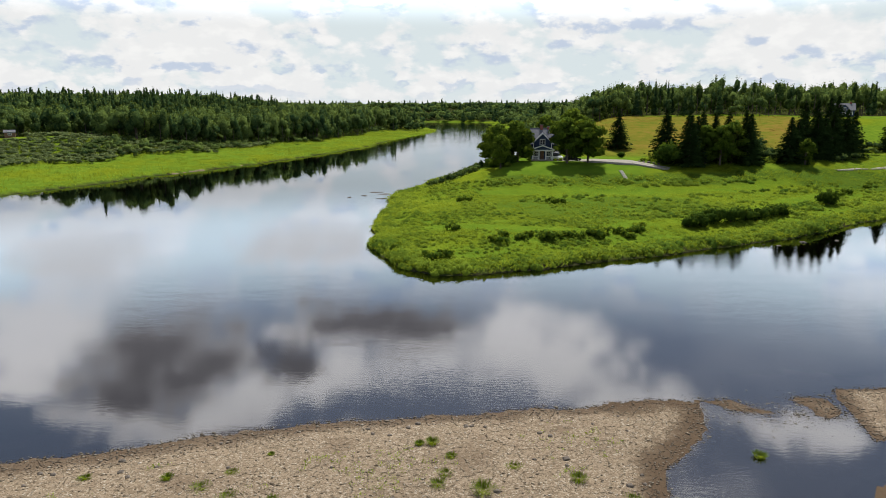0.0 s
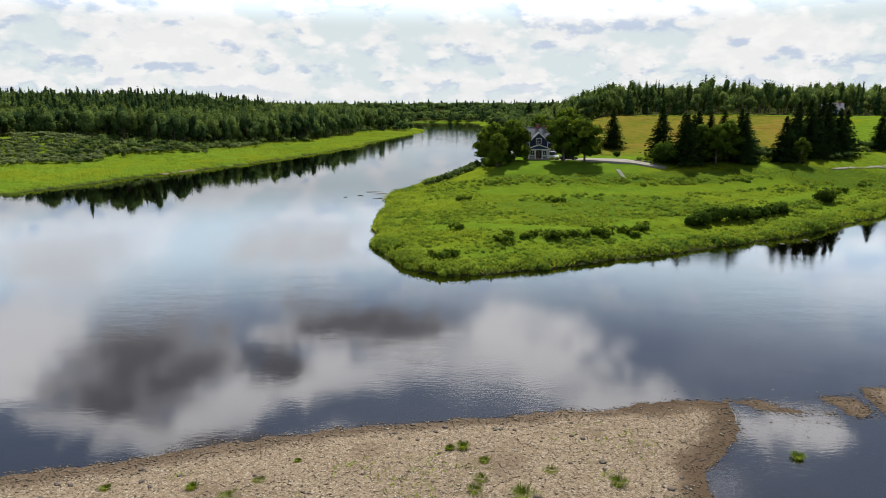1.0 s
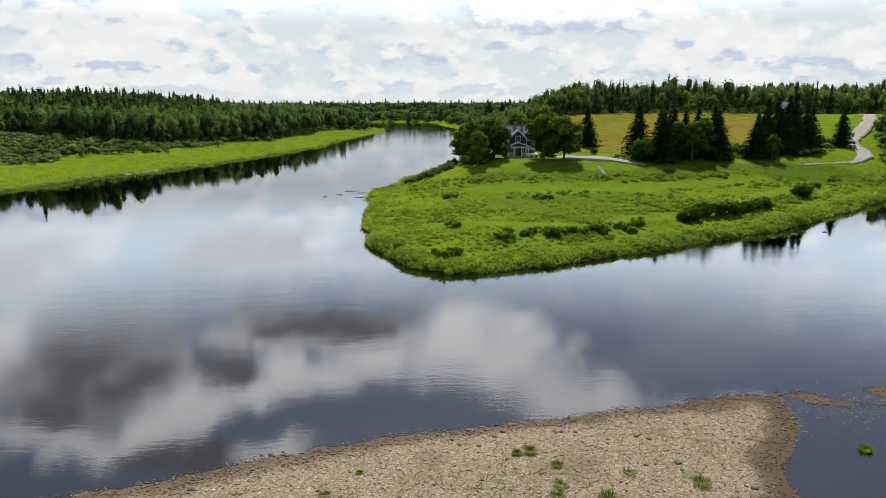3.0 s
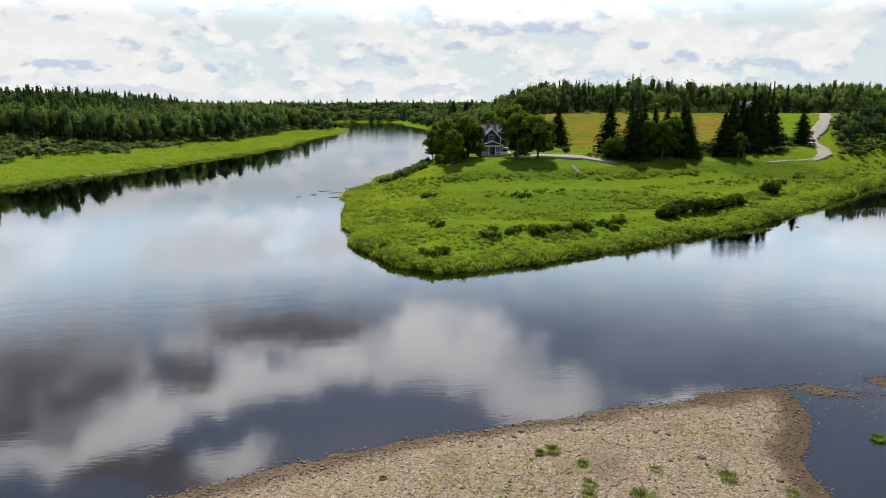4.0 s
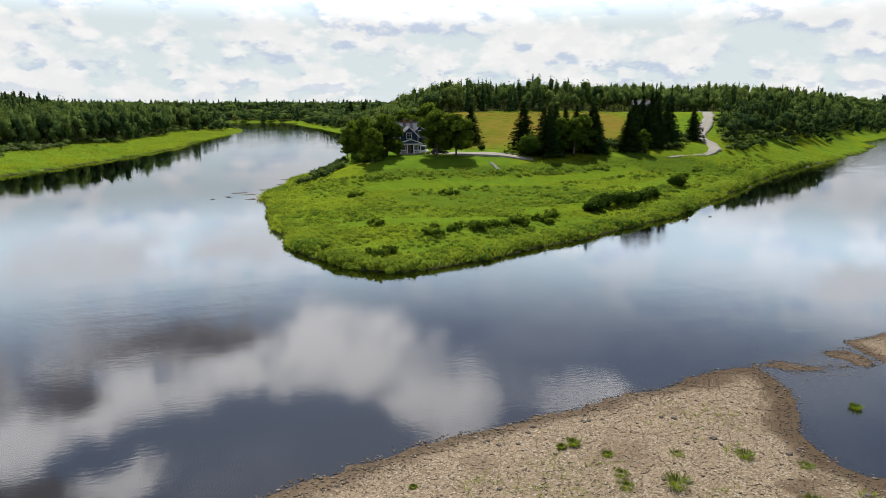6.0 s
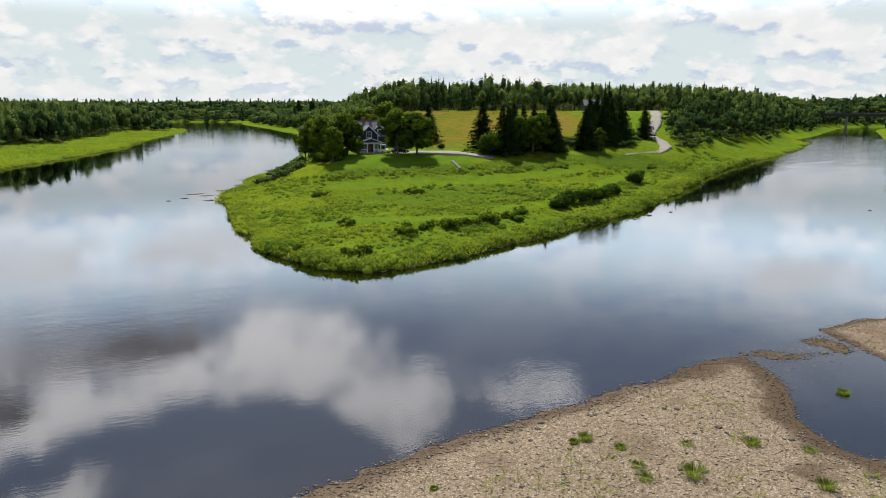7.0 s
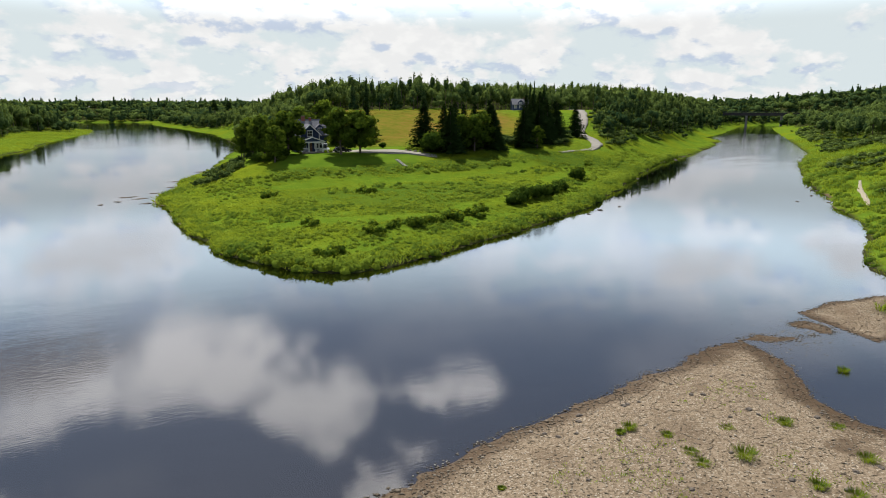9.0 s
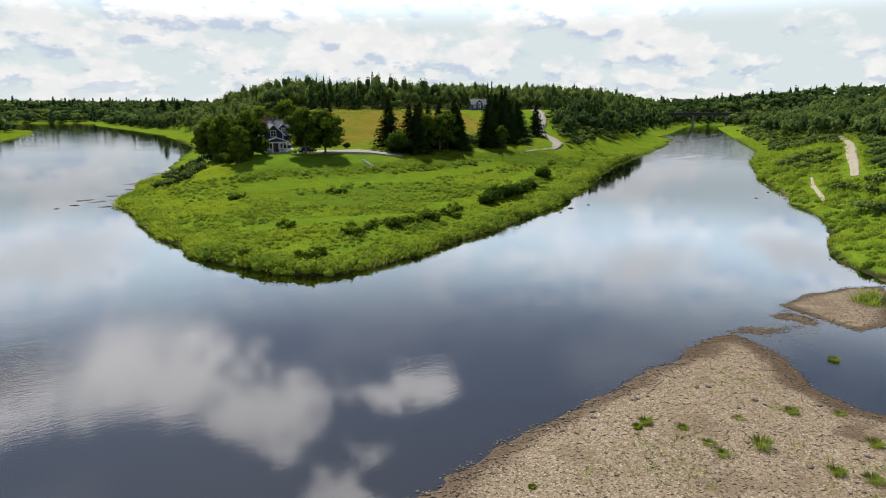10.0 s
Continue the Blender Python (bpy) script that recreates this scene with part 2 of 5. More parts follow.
def cards(rng, pos, normal, half, stretch=1.0, along=None):
    """Small leaf sprays, slightly folded quads, at pos facing normal. half: half-size of each."""
    n = len(pos)
    normal = unit(normal)
    ref = rng.normal(size=(n, 3)) if along is None else along
    a = unit(np.cross(normal, ref))
    b = np.cross(normal, a)
    half = np.broadcast_to(half, (n,))[:, None]
    jit = rng.uniform(0.7, 1.3, (4, n, 1))
    v = np.stack([pos - a * half * jit[0], pos - b * half * stretch * jit[1] + normal * half * 0.25,
                  pos + a * half * jit[2], pos + b * half * stretch * jit[3] - normal * half * 0.2], 1).reshape(-1, 3)
    f = np.arange(4 * n).reshape(n, 4)
    return v, f


def join(pieces):
    """Joins (verts, faces, tone) pieces of one face size."""
    vs, fs, ts, at = [], [], [], 0
    for v, f, t in pieces:
        vs.append(v), fs.append(np.asarray(f) + at), ts.append(np.broadcast_to(t, (len(v),)))
        at += len(v)
    return np.concatenate(vs), np.concatenate(fs), np.concatenate(ts)


# ---- materials ----
def material(name):
    mt = bpy.data.materials.new(name)
    mt.use_nodes = True
    n = nodes_of(mt.node_tree)
    out = n("ShaderNodeOutputMaterial")
    return mt, n, math_chain(n), out


def world_co(n):
    return n("ShaderNodeNewGeometry").outputs["Position"]


def noise_of(n, co, scale, detail=4.0, rough=0.55):
    return n("ShaderNodeTexNoise", {"Vector": co, "Scale": scale, "Detail": detail, "Roughness": rough}).outputs[0]


def ramp(n, v, *stops):
    nd = n("ShaderNodeValToRGB", {0: v})
    el = nd.color_ramp.elements
    while len(el) < len(stops):
        el.new(0.5)
    for e, (p, c) in zip(el, stops):
        e.position, e.color = p, (*c, 1)
    return nd.outputs[0]


def link(a, b):
    b.node.id_data.links.new(a, b)


def foliage(name, dark, light, translucent=0.35, grain=1.4, relief_strength=1.0, spread=0.25):
    """Leaves: colour varied from plant to plant and from spray to spray, inner clumps painted darker for shade, light
    shining through.
    """
    mt, n, m, out = material(name)
    tone = n("ShaderNodeAttribute", attribute_name="tone").outputs["Fac"]
    spray = n("ShaderNodeNewGeometry").outputs["Random Per Island"]
    leafy = smooth_step(n, noise_of(n, world_co(n), grain, 3.0, 0.7), 0.3, 0.7, -0.22, 0.22)
    v = m("ADD", m("ADD", m("MULTIPLY", tone, 0.75), leafy), m("MULTIPLY", spray, spread), clamp=True)
    col = mix_rgb(n, v, (*dark, 1), (*light, 1))
    relief = n("ShaderNodeBump", {"Height": noise_of(n, world_co(n), grain * 1.7, 3.0, 0.75), "Strength": relief_strength, "Distance": 0.9 / grain}).outputs[0]
    bs = n("ShaderNodeBsdfDiffuse", {"Color": col, "Roughness": 0.0, "Normal": relief})
    warm = mix_rgb(n, 0.5, col, (light[0] * 1.5, light[1] * 1.35, light[2] * 0.6, 1))
    tr = n("ShaderNodeBsdfTranslucent", {"Color": warm})
    link(n("ShaderNodeMixShader", {0: translucent, 1: bs.outputs[0], 2: tr.outputs[0]}).outputs[0], out.inputs[0])
    return mt


def plain(name, a, b, scale=3.0, rough=0.7, bump=0.1, metal=0.0, detail=6.0):
    """A painted, stony or wooden surface with two scales of wear."""
    mt, n, m, out = material(name)
    co = n("ShaderNodeTexCoord").outputs["Object"]
    f = m("ADD", m("MULTIPLY", noise_of(n, co, scale, detail), 0.6), m("MULTIPLY", noise_of(n, co, scale * 9, 3.0), 0.4))
    col = ramp(n, f, (0.3, a), (0.7, b))
    bp = n("ShaderNodeBump", {"Height": f, "Strength": bump, "Distance": 0.02})
    bs = n("ShaderNodeBsdfPrincipled", {"Base Color": col, "Roughness": rough, "Metallic": metal, "Specular IOR Level": 0.5 if rough < 0.5 else 0.08, "Normal": bp.outputs[0]})
    link(bs.outputs[0], out.inputs[0])
    return mt


def ground_material():
    mt, n, m, out = material("ground")
    co = world_co(n)
    z = n("ShaderNodeSeparateXYZ", {0: co}).outputs[2]
    zone = n("ShaderNodeAttribute", attribute_name="zone")
    rgb = n("ShaderNodeSeparateColor", {0: zone.outputs["Color"]})
    gravel, dry, lawn = rgb.outputs[0], rgb.outputs[1], rgb.outputs[2]
    big, mid, small = noise_of(n, co, 0.05, 4.0), noise_of(n, co, 0.35, 5.0, 0.6), noise_of(n, co, 3.0, 5.0, 0.65)
    grass = ramp(n, m("ADD", m("MULTIPLY", mid, 0.6), m("MULTIPLY", small, 0.4)), (0.32, (0.042, 0.080, 0.009)), (0.5, (0.078, 0.128, 0.011)), (0.66, (0.116, 0.158, 0.014)))
    grass = mix_rgb(n, smooth_step(n, big, 0.45, 0.65, 0.0, 0.6), grass, (0.12, 0.135, 0.006, 1))
    straw = ramp(n, m("ADD", m("MULTIPLY", mid, 0.55), m("MULTIPLY", big, 0.45)), (0.35, (0.070, 0.095, 0.012)), (0.5, (0.120, 0.108, 0.016)), (0.65, (0.165, 0.105, 0.026)))
    mown = ramp(n, mid, (0.3, (0.056, 0.104, 0.009)), (0.7, (0.086, 0.138, 0.012)))
    # gravel: pebbles of many greys and browns
    cell = n("ShaderNodeTexVoronoi", {"Vector": co, "Scale": 11.0, "Randomness": 1.0})
    peb = n("ShaderNodeSeparateColor", {0: cell.outputs["Color"]}).outputs[0]
    stone = ramp(n, peb, (0.0, (0.098, 0.075, 0.050)), (0.5, (0.165, 0.127, 0.088)), (0.85, (0.198, 0.156, 0.110)), (1.0, (0.27, 0.235, 0.185)))
    stone = mix_rgb(n, smooth_step(n, noise_of(n, co, 0.22, 5.0), 0.5, 0.68, 0.0, 0.55), stone, (0.095, 0.068, 0.045, 1))
    wet = smooth_step(n, m("ADD", z, m("MULTIPLY", mid, 0.10)), 0.05, 0.13, 1.0, 0.0)
    stone = mix_rgb(n, m("MULTIPLY", wet, 0.75), stone, (0.065, 0.045, 0.03, 1))
    rough = n("ShaderNodeAttribute", attribute_name="rough").outputs["Fac"]
    grass = mix_rgb(n, smooth_step(n, m("ADD", rough, m("MULTIPLY", m("SUBTRACT", mid, 0.5), 0.9)), 0.2, 0.9, 0.0, 0.8), grass, ramp(n, small, (0.3, (0.026, 0.056, 0.009)), (0.7, (0.058, 0.094, 0.012))))
    damp = n("ShaderNodeAttribute", attribute_name="damp").outputs["Fac"]
    stone = mix_rgb(n, m("MULTIPLY", smooth_step(n, m("ADD", damp, m("MULTIPLY", m("SUBTRACT", noise_of(n, co, 1.1, 5.0, 0.65), 0.5), 1.3)), 0.3, 0.8), 0.75), stone, (0.062, 0.043, 0.028, 1))
    col = mix_rgb(n, dry, grass, straw)
    col = mix_rgb(n, lawn, col, mown)
    edge = m("ADD", gravel, m("MULTIPLY", m("SUBTRACT", small, 0.5), 0.8))
    gm = smooth_step(n, edge, 0.4, 0.6)
    col = mix_rgb(n, gm, col, stone)
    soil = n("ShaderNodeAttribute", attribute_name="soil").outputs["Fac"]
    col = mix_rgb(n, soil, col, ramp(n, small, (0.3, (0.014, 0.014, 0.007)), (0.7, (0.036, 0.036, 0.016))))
    # silty bed, darkened with depth to paint in light lost in the water
    depth_shade = smooth_step(n, m("ADD", z, m("MULTIPLY", mid, 0.2)), -0.55, 0.02, 1.0, 0.0)
    col = mix_rgb(n, depth_shade, col, (0.034, 0.026, 0.021, 1))
    h = mix_rgb(n, gm, m("MULTIPLY", small, 1.0), m("MULTIPLY", m("SUBTRACT", 0.6, cell.outputs["Distance"]), 0.5))
    bp = n("ShaderNodeBump", {"Height": h, "Strength": 0.4, "Distance": 0.06})
    bs = n("ShaderNodeBsdfDiffuse", {"Color": col, "Roughness": 0.0, "Normal": bp.outputs[0]})
    link(bs.outputs[0], out.inputs[0])
    return mt


def water_material():
    mt, n, m, out = material("water")
    co = world_co(n)
    wave = n("ShaderNodeMapping", {"Vector": co, "Rotation": (0, 0, radians(18)), "Scale": (0.55, 1.5, 1.0)}).outputs[0]
    ripple = noise_of(n, wave, 2.6, 3.0, 0.6)
    swell = noise_of(n, wave, 0.35, 2.0, 0.5)
    gust = smooth_step(n, noise_of(n, co, 0.035, 3.0), 0.45, 0.65, 0.2, 0.9)
    sep = n("ShaderNodeSeparateXYZ", {0: co})
    rapid = m("MAXIMUM", smooth_step(n, sep.outputs[0], 90.0, 230.0), smooth_step(n, sep.outputs[1], 210.0, 420.0))
    riffle = m("MULTIPLY", rapid, smooth_step(n, noise_of(n, wave, 0.12, 3.0), 0.35, 0.6, 0.4, 2.6))
    h = m("MULTIPLY", m("ADD", ripple, m("MULTIPLY", swell, 1.4)), m("ADD", gust, riffle))
    calm = smooth_step(n, n("ShaderNodeVectorMath", {0: co}, operation="LENGTH").outputs["Value"], 50.0, 180.0, 1.0, 0.34)
    h = m("MULTIPLY", h, m("MAXIMUM", calm, smooth_step(n, sep.outputs[0], 90.0, 230.0)))
    bp = n("ShaderNodeBump", {"Height": h, "Strength": 0.04, "Distance": 0.25})
    fr = n("ShaderNodeFresnel", {"IOR": 1.85, "Normal": bp.outputs[0]}).outputs[0]
    gl = n("ShaderNodeBsdfGlossy", {"Color": (0.92, 0.95, 1.0, 1), "Roughness": 0.008, "Normal": bp.outputs[0]})
    tp = n("ShaderNodeBsdfTransparent", {"Color": (0.50, 0.38, 0.28, 1)})
    link(n("ShaderNodeMixShader", {0: fr, 1: tp.outputs[0], 2: gl.outputs[0]}).outputs[0], out.inputs[0])
    return mt


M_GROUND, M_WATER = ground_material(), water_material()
M_BROAD = foliage("broad_leaves", (0.026, 0.056, 0.010), (0.150, 0.215, 0.024), 0.24, 1.8)
M_WOODS = foliage("woods_leaves", (0.015, 0.037, 0.017), (0.150, 0.205, 0.046), 0.18, 0.9)
M_SPRUCE = foliage("spruce_needles", (0.010, 0.024, 0.008), (0.034, 0.060, 0.014), 0.15)
M_WEED = foliage("weeds", (0.046, 0.094, 0.014), (0.200, 0.262, 0.026), 0.40, 1.6, 0.25, 0.08)
M_SCRUB = foliage("scrub_leaves", (0.040, 0.066, 0.028), (0.190, 0.235, 0.090), 0.25, 1.6)
M_BUSH = foliage("bush_leaves", (0.026, 0.055, 0.009), (0.085, 0.135, 0.020), 0.3, 2.6)
M_BARK = plain("bark", (0.05, 0.04, 0.032), (0.12, 0.10, 0.08), 6.0, 0.9, 0.6)


# ---- ground and water ----
def build_ground():
    ang = np.concatenate([np.arange(-62, 78, 0.45), np.arange(78, 298, 3.0)])
    rad = np.concatenate([[0.5, 3, 6], np.exp(np.arange(math.log(9), math.log(420), 0.0125)), np.exp(np.arange(math.log(420), math.log(4300), 0.03))])
    na, nr = len(ang), len(rad)
    a = np.radians(ang)
    x = (rad[:, None] * np.sin(a)[None, :]).ravel()
    y = (rad[:, None] * np.cos(a)[None, :]).ravel()
    z, dh, df, dn, di = land(x, y)
    i, j = np.meshgrid(np.arange(nr - 1), np.arange(na), indexing="ij")
    k = (j + 1) % na
    f = np.stack([i * na + j, (i + 1) * na + j, (i + 1) * na + k, i * na + k], -1).reshape(-1, 4)
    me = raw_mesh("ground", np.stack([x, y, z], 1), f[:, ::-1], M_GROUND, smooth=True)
    n1, n2 = value_noise(x, y, 14, 21), value_noise(x, y, 4, 22)
    gravel = np.maximum((1 - step(36, 44, x + 3 * n2)) * (dn > -8) * (np.hypot(x, y) < 75), (di > -3) * 1.0)
    gravel = np.maximum(gravel, (1 - step(0.1, 0.45, np.maximum(np.maximum(dh, df), dn) + 0.5 * n2)) * (np.hypot(x, y) < 260) * (n1 > 0.62))
    grassy = step(6.5, 8.5, dn + n2 * 2) * step(8, 16, x) * step(0, 3, y)      # turf at the back of the bar
    grassy = np.maximum(grassy, np.exp(-((x - 38.5) / 2.6) ** 2 - ((y - 41.6) / 1.4) ** 2) * 1.4)
    gravel = np.clip(gravel - grassy, 0, 1)
    dry = step(178, 196, y + 6 * n1) * (dh > 0) * step(36, 46, x) * (1 - step(262, 272, y)) * (1 - step(98, 128, x - 0.5 * (y - 190) + 8 * n1))
    lawn = step(153, 157, y + 1.2 * n2) * (1 - step(176, 182, y)) * step(12, 16, x) * (1 - step(46, 52, x)) * (dh > 0)
    lawn = np.maximum(lawn, 0.7 * mown_bands(x, y) * (dh > 0))
    col = np.stack([gravel, np.clip(dry, 0, 1), np.clip(lawn, 0, 1), np.ones_like(x)], 1)
    shore = np.maximum(np.maximum(dh, df), dn * (x > 44) - 99 * (x <= 44))
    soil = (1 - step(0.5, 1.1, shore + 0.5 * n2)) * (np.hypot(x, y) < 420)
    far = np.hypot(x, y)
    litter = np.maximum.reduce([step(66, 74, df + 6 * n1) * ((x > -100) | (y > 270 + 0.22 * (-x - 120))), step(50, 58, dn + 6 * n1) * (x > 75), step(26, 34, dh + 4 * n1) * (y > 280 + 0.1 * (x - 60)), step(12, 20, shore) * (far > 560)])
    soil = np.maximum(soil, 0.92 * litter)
    damp = np.clip(1.25 - dn / 2.6, 0, 1) * step(9, 13, x + 1.5 * n2) * (dn > -1) + 0.8 * np.exp(-((x - 8.5) / 2.2) ** 2 - ((y - 30) / 1.8) ** 2) + 0.5 * np.exp(-((x - 14) / 1.4) ** 2 - ((y - 43.2) / 0.9) ** 2)
    damp = np.maximum(damp, 0.75 * np.clip(1 - np.abs(di) / 1.2, 0, 1))
    rough = np.maximum(0.7 * rough_oval(x, y), 0.9 * step(146, 149, y + n2) * (1 - step(153, 157, y + n2 - 0.12 * np.maximum(x - 50, 0))) * (x > 10)) * (dh > 2) * (1 - 0.7 * mown_bands(x, y))
    me.attributes.new("rough", "FLOAT", "POINT").data.foreach_set("value", rough.astype(np.float32))
    me.attributes.new("damp", "FLOAT", "POINT").data.foreach_set("value", np.clip(damp, 0, 1).astype(np.float32))
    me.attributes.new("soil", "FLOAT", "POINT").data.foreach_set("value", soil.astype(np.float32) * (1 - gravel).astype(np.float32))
    me.attributes.new("zone", "FLOAT_COLOR", "POINT").data.foreach_set("color", col.astype(np.float32).ravel())
    tagged(new("ground", me), "grassy river banks, hay field and gravel bar", "ground", kind="structure")
    w = raw_mesh("water", np.array([[-4400, -4400, 0], [4400, -4400, 0], [4400, 4400, 0], [-4400, 4400, 0]], float), [[0, 1, 2, 3]], M_WATER)
    tagged(new("water", w), "calm dark peaty river mirroring clouds and banks", "water", kind="structure")


build_ground()


# ---- woods ----
GOLD = (1 + 5 ** 0.5) / 2
ICO = unit(np.array([(-1, GOLD, 0), (1, GOLD, 0), (-1, -GOLD, 0), (1, -GOLD, 0), (0, -1, GOLD), (0, 1, GOLD), (0, -1, -GOLD), (0, 1, -GOLD),
                     (GOLD, 0, -1), (GOLD, 0, 1), (-GOLD, 0, -1), (-GOLD, 0, 1)], float))
ICO_FACES = polyline("0,11,5 0,5,1 0,1,7 0,7,10 0,10,11 1,5,9 5,11,4 11,10,2 10,7,6 7,1,8 3,9,4 3,4,2 3,2,6 3,6,8 3,8,9 4,9,5 2,4,11 6,2,10 8,6,7 9,8,1").astype(int)


def halves(f):
    """Quads as pairs of triangles."""
    f = np.asarray(f)
    return np.concatenate([f[:, [0, 1, 2]], f[:, [0, 2, 3]]])


def clumps(rng, centre, radius, rough=0.16):
    """Rounded, uneven inner masses of leaves. centre (n, 3), radius (n, 3). Returns verts, triangles, outward directions."""
    k = len(centre)
    v = centre[:, None] + ICO[None] * radius[:, None] * rng.uniform(1 - rough, 1 + rough, (k, 12, 1))
    f = np.arange(k)[:, None, None] * 12 + ICO_FACES[None]
    return v.reshape(-1, 3), f.reshape(-1, 3), np.tile(ICO, (k, 1))


def woods(name, label, xs, ys, heights, spread, conifer, seed, spray, half, mean_tone=0.38, lobes=7, mat=None):
    """Many trees in one mesh: crowns of rounded leaf clumps fringed with sprays, spires for the conifers, trunks below."""
    rng = np.random.default_rng(seed)
    t = len(xs)
    zs = land(xs, ys)[0]
    con = rng.random(t) < conifer
    h = heights * np.where(con, rng.uniform(0.9, 1.12, t), rng.uniform(0.72, 1.12, t))
    r = spread * np.where(con, 0.74, 1.0) * rng.uniform(0.75, 1.25, t)
    tone = np.where(con, rng.uniform(0.0, 0.25, t), np.clip(rng.normal(mean_tone, 0.26, t) + 0.2 * value_noise(xs, ys, 45, seed), 0, 1))
    foot = np.stack([xs, ys, zs], -1)[:, None, :]
    rz = h * 0.46
    axes = np.stack([r, r, rz], -1)[:, None, :]
    hc = unit(rng.normal(size=(t, lobes, 3))) * rng.uniform(0.35, 0.68, (t, lobes, 1))
    hc[..., 2] = np.where(hc[..., 2] < -0.3, -hc[..., 2], hc[..., 2])
    hc[:, 0] = [0, 0, 0.55]
    shrub = np.mean(heights) < 5 or lobes < 5   # leafy down to the ground
    if shrub:
        hc *= [1.15, 1.15, 0.8]
    hr = rng.uniform(0.36, 0.54, (t, lobes))
    fi = (np.arange(lobes) + 0.35) / lobes
    c = con[:, None, None]
    middle = hc * axes + np.stack([0 * h, 0 * h, (h - rz) * (0.62 if shrub else 0.86)], -1)[:, None, :]
    spine = np.stack([0 * h[:, None] + 0 * fi, 0 * h[:, None] + 0 * fi, h[:, None] * (0.08 + 0.84 * fi)], -1)
    size = hr[..., None] * axes
    cone = np.stack([r[:, None] * (1 - fi) ** 0.85, r[:, None] * (1 - fi) ** 0.85, h[:, None] * 0.9 / lobes + 0 * fi], -1)
    middle, size = np.where(c, spine, middle), np.where(c, cone, size)
    lobe_tone = np.clip(tone[:, None] + rng.normal(0, 0.10, (t, lobes)), 0, 1)
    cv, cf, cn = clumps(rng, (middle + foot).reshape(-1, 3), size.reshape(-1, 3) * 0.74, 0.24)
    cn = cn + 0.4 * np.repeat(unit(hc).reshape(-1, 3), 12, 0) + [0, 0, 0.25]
    # fringe of sprays on the clumps
    which = rng.integers(0, lobes, (t, spray))
    row = np.arange(t)[:, None]
    u = unit(rng.normal(size=(t, spray, 3)))
    u[..., 2] = np.where(u[..., 2] < -0.35, -u[..., 2], u[..., 2])
    p = middle[row, which] + u * size[row, which] * rng.uniform(0.72, 1.16, (t, spray, 1))
    p[..., 2] = np.maximum(p[..., 2], 0.06 * h[:, None])
    skirt = (rng.random((t, spray)) < 0.18) & ~con[:, None]   # undergrowth round the foot
    p[..., 2] = np.where(skirt, rng.uniform(0.02, 0.3, (t, spray)) * h[:, None], p[..., 2])
    nrm = u + 0.4 * rng.normal(size=u.shape)
    shade = u + 0.5 * unit(hc)[row, which] + 0.4 * rng.normal(size=u.shape) + [0, 0, 0.2]
    hs = half * rng.uniform(0.6, 1.3, (t, spray)) * np.where(con, 0.75, 1.0)[:, None] * (h / np.mean(heights))[:, None] ** 0.5
    v, fc = cards(rng, (p + foot).reshape(-1, 3), nrm.reshape(-1, 3), hs.ravel())
    # trunks
    ring = np.array([[1, 0, 0], [-0.5, 0.87, 0], [-0.5, -0.87, 0]])
    tr = (0.016 * h)[:, None, None] * ring[None]
    lo, hi = foot + tr - [0, 0, 0.3], foot + tr * 0.5 + np.stack([0 * h, 0 * h, 0.7 * h], -1)[:, None]
    tv = np.concatenate([lo, hi], 1).reshape(-1, 3)
    tf = (np.arange(t)[:, None, None] * 6 + np.array([[0, 1, 4, 3], [1, 2, 5, 4], [2, 0, 3, 5]])[None]).reshape(-1, 4)
    around = np.concatenate([np.repeat(shade.reshape(-1, 3), 4, 0), cn, np.tile(np.concatenate([ring, ring]), (t, 1))])
    # clump cores get a darker tone: painted shade inside the crowns
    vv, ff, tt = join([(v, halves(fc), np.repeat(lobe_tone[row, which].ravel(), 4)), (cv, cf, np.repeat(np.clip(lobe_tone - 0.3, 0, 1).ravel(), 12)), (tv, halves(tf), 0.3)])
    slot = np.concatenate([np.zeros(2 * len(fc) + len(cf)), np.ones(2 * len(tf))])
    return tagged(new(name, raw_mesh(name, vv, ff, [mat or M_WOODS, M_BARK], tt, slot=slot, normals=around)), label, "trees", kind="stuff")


def scatter(rng, x0, x1, y0, y1, gap):
    """Jittered grid of places."""
    gx, gy = np.meshgrid(np.arange(x0, x1, gap), np.arange(y0, y1, gap))
    gx, gy = gx.ravel(), gy.ravel()
    return gx + rng.uniform(-0.45, 0.45, gx.size) * gap, gy + rng.uniform(-0.45, 0.45, gy.size) * gap


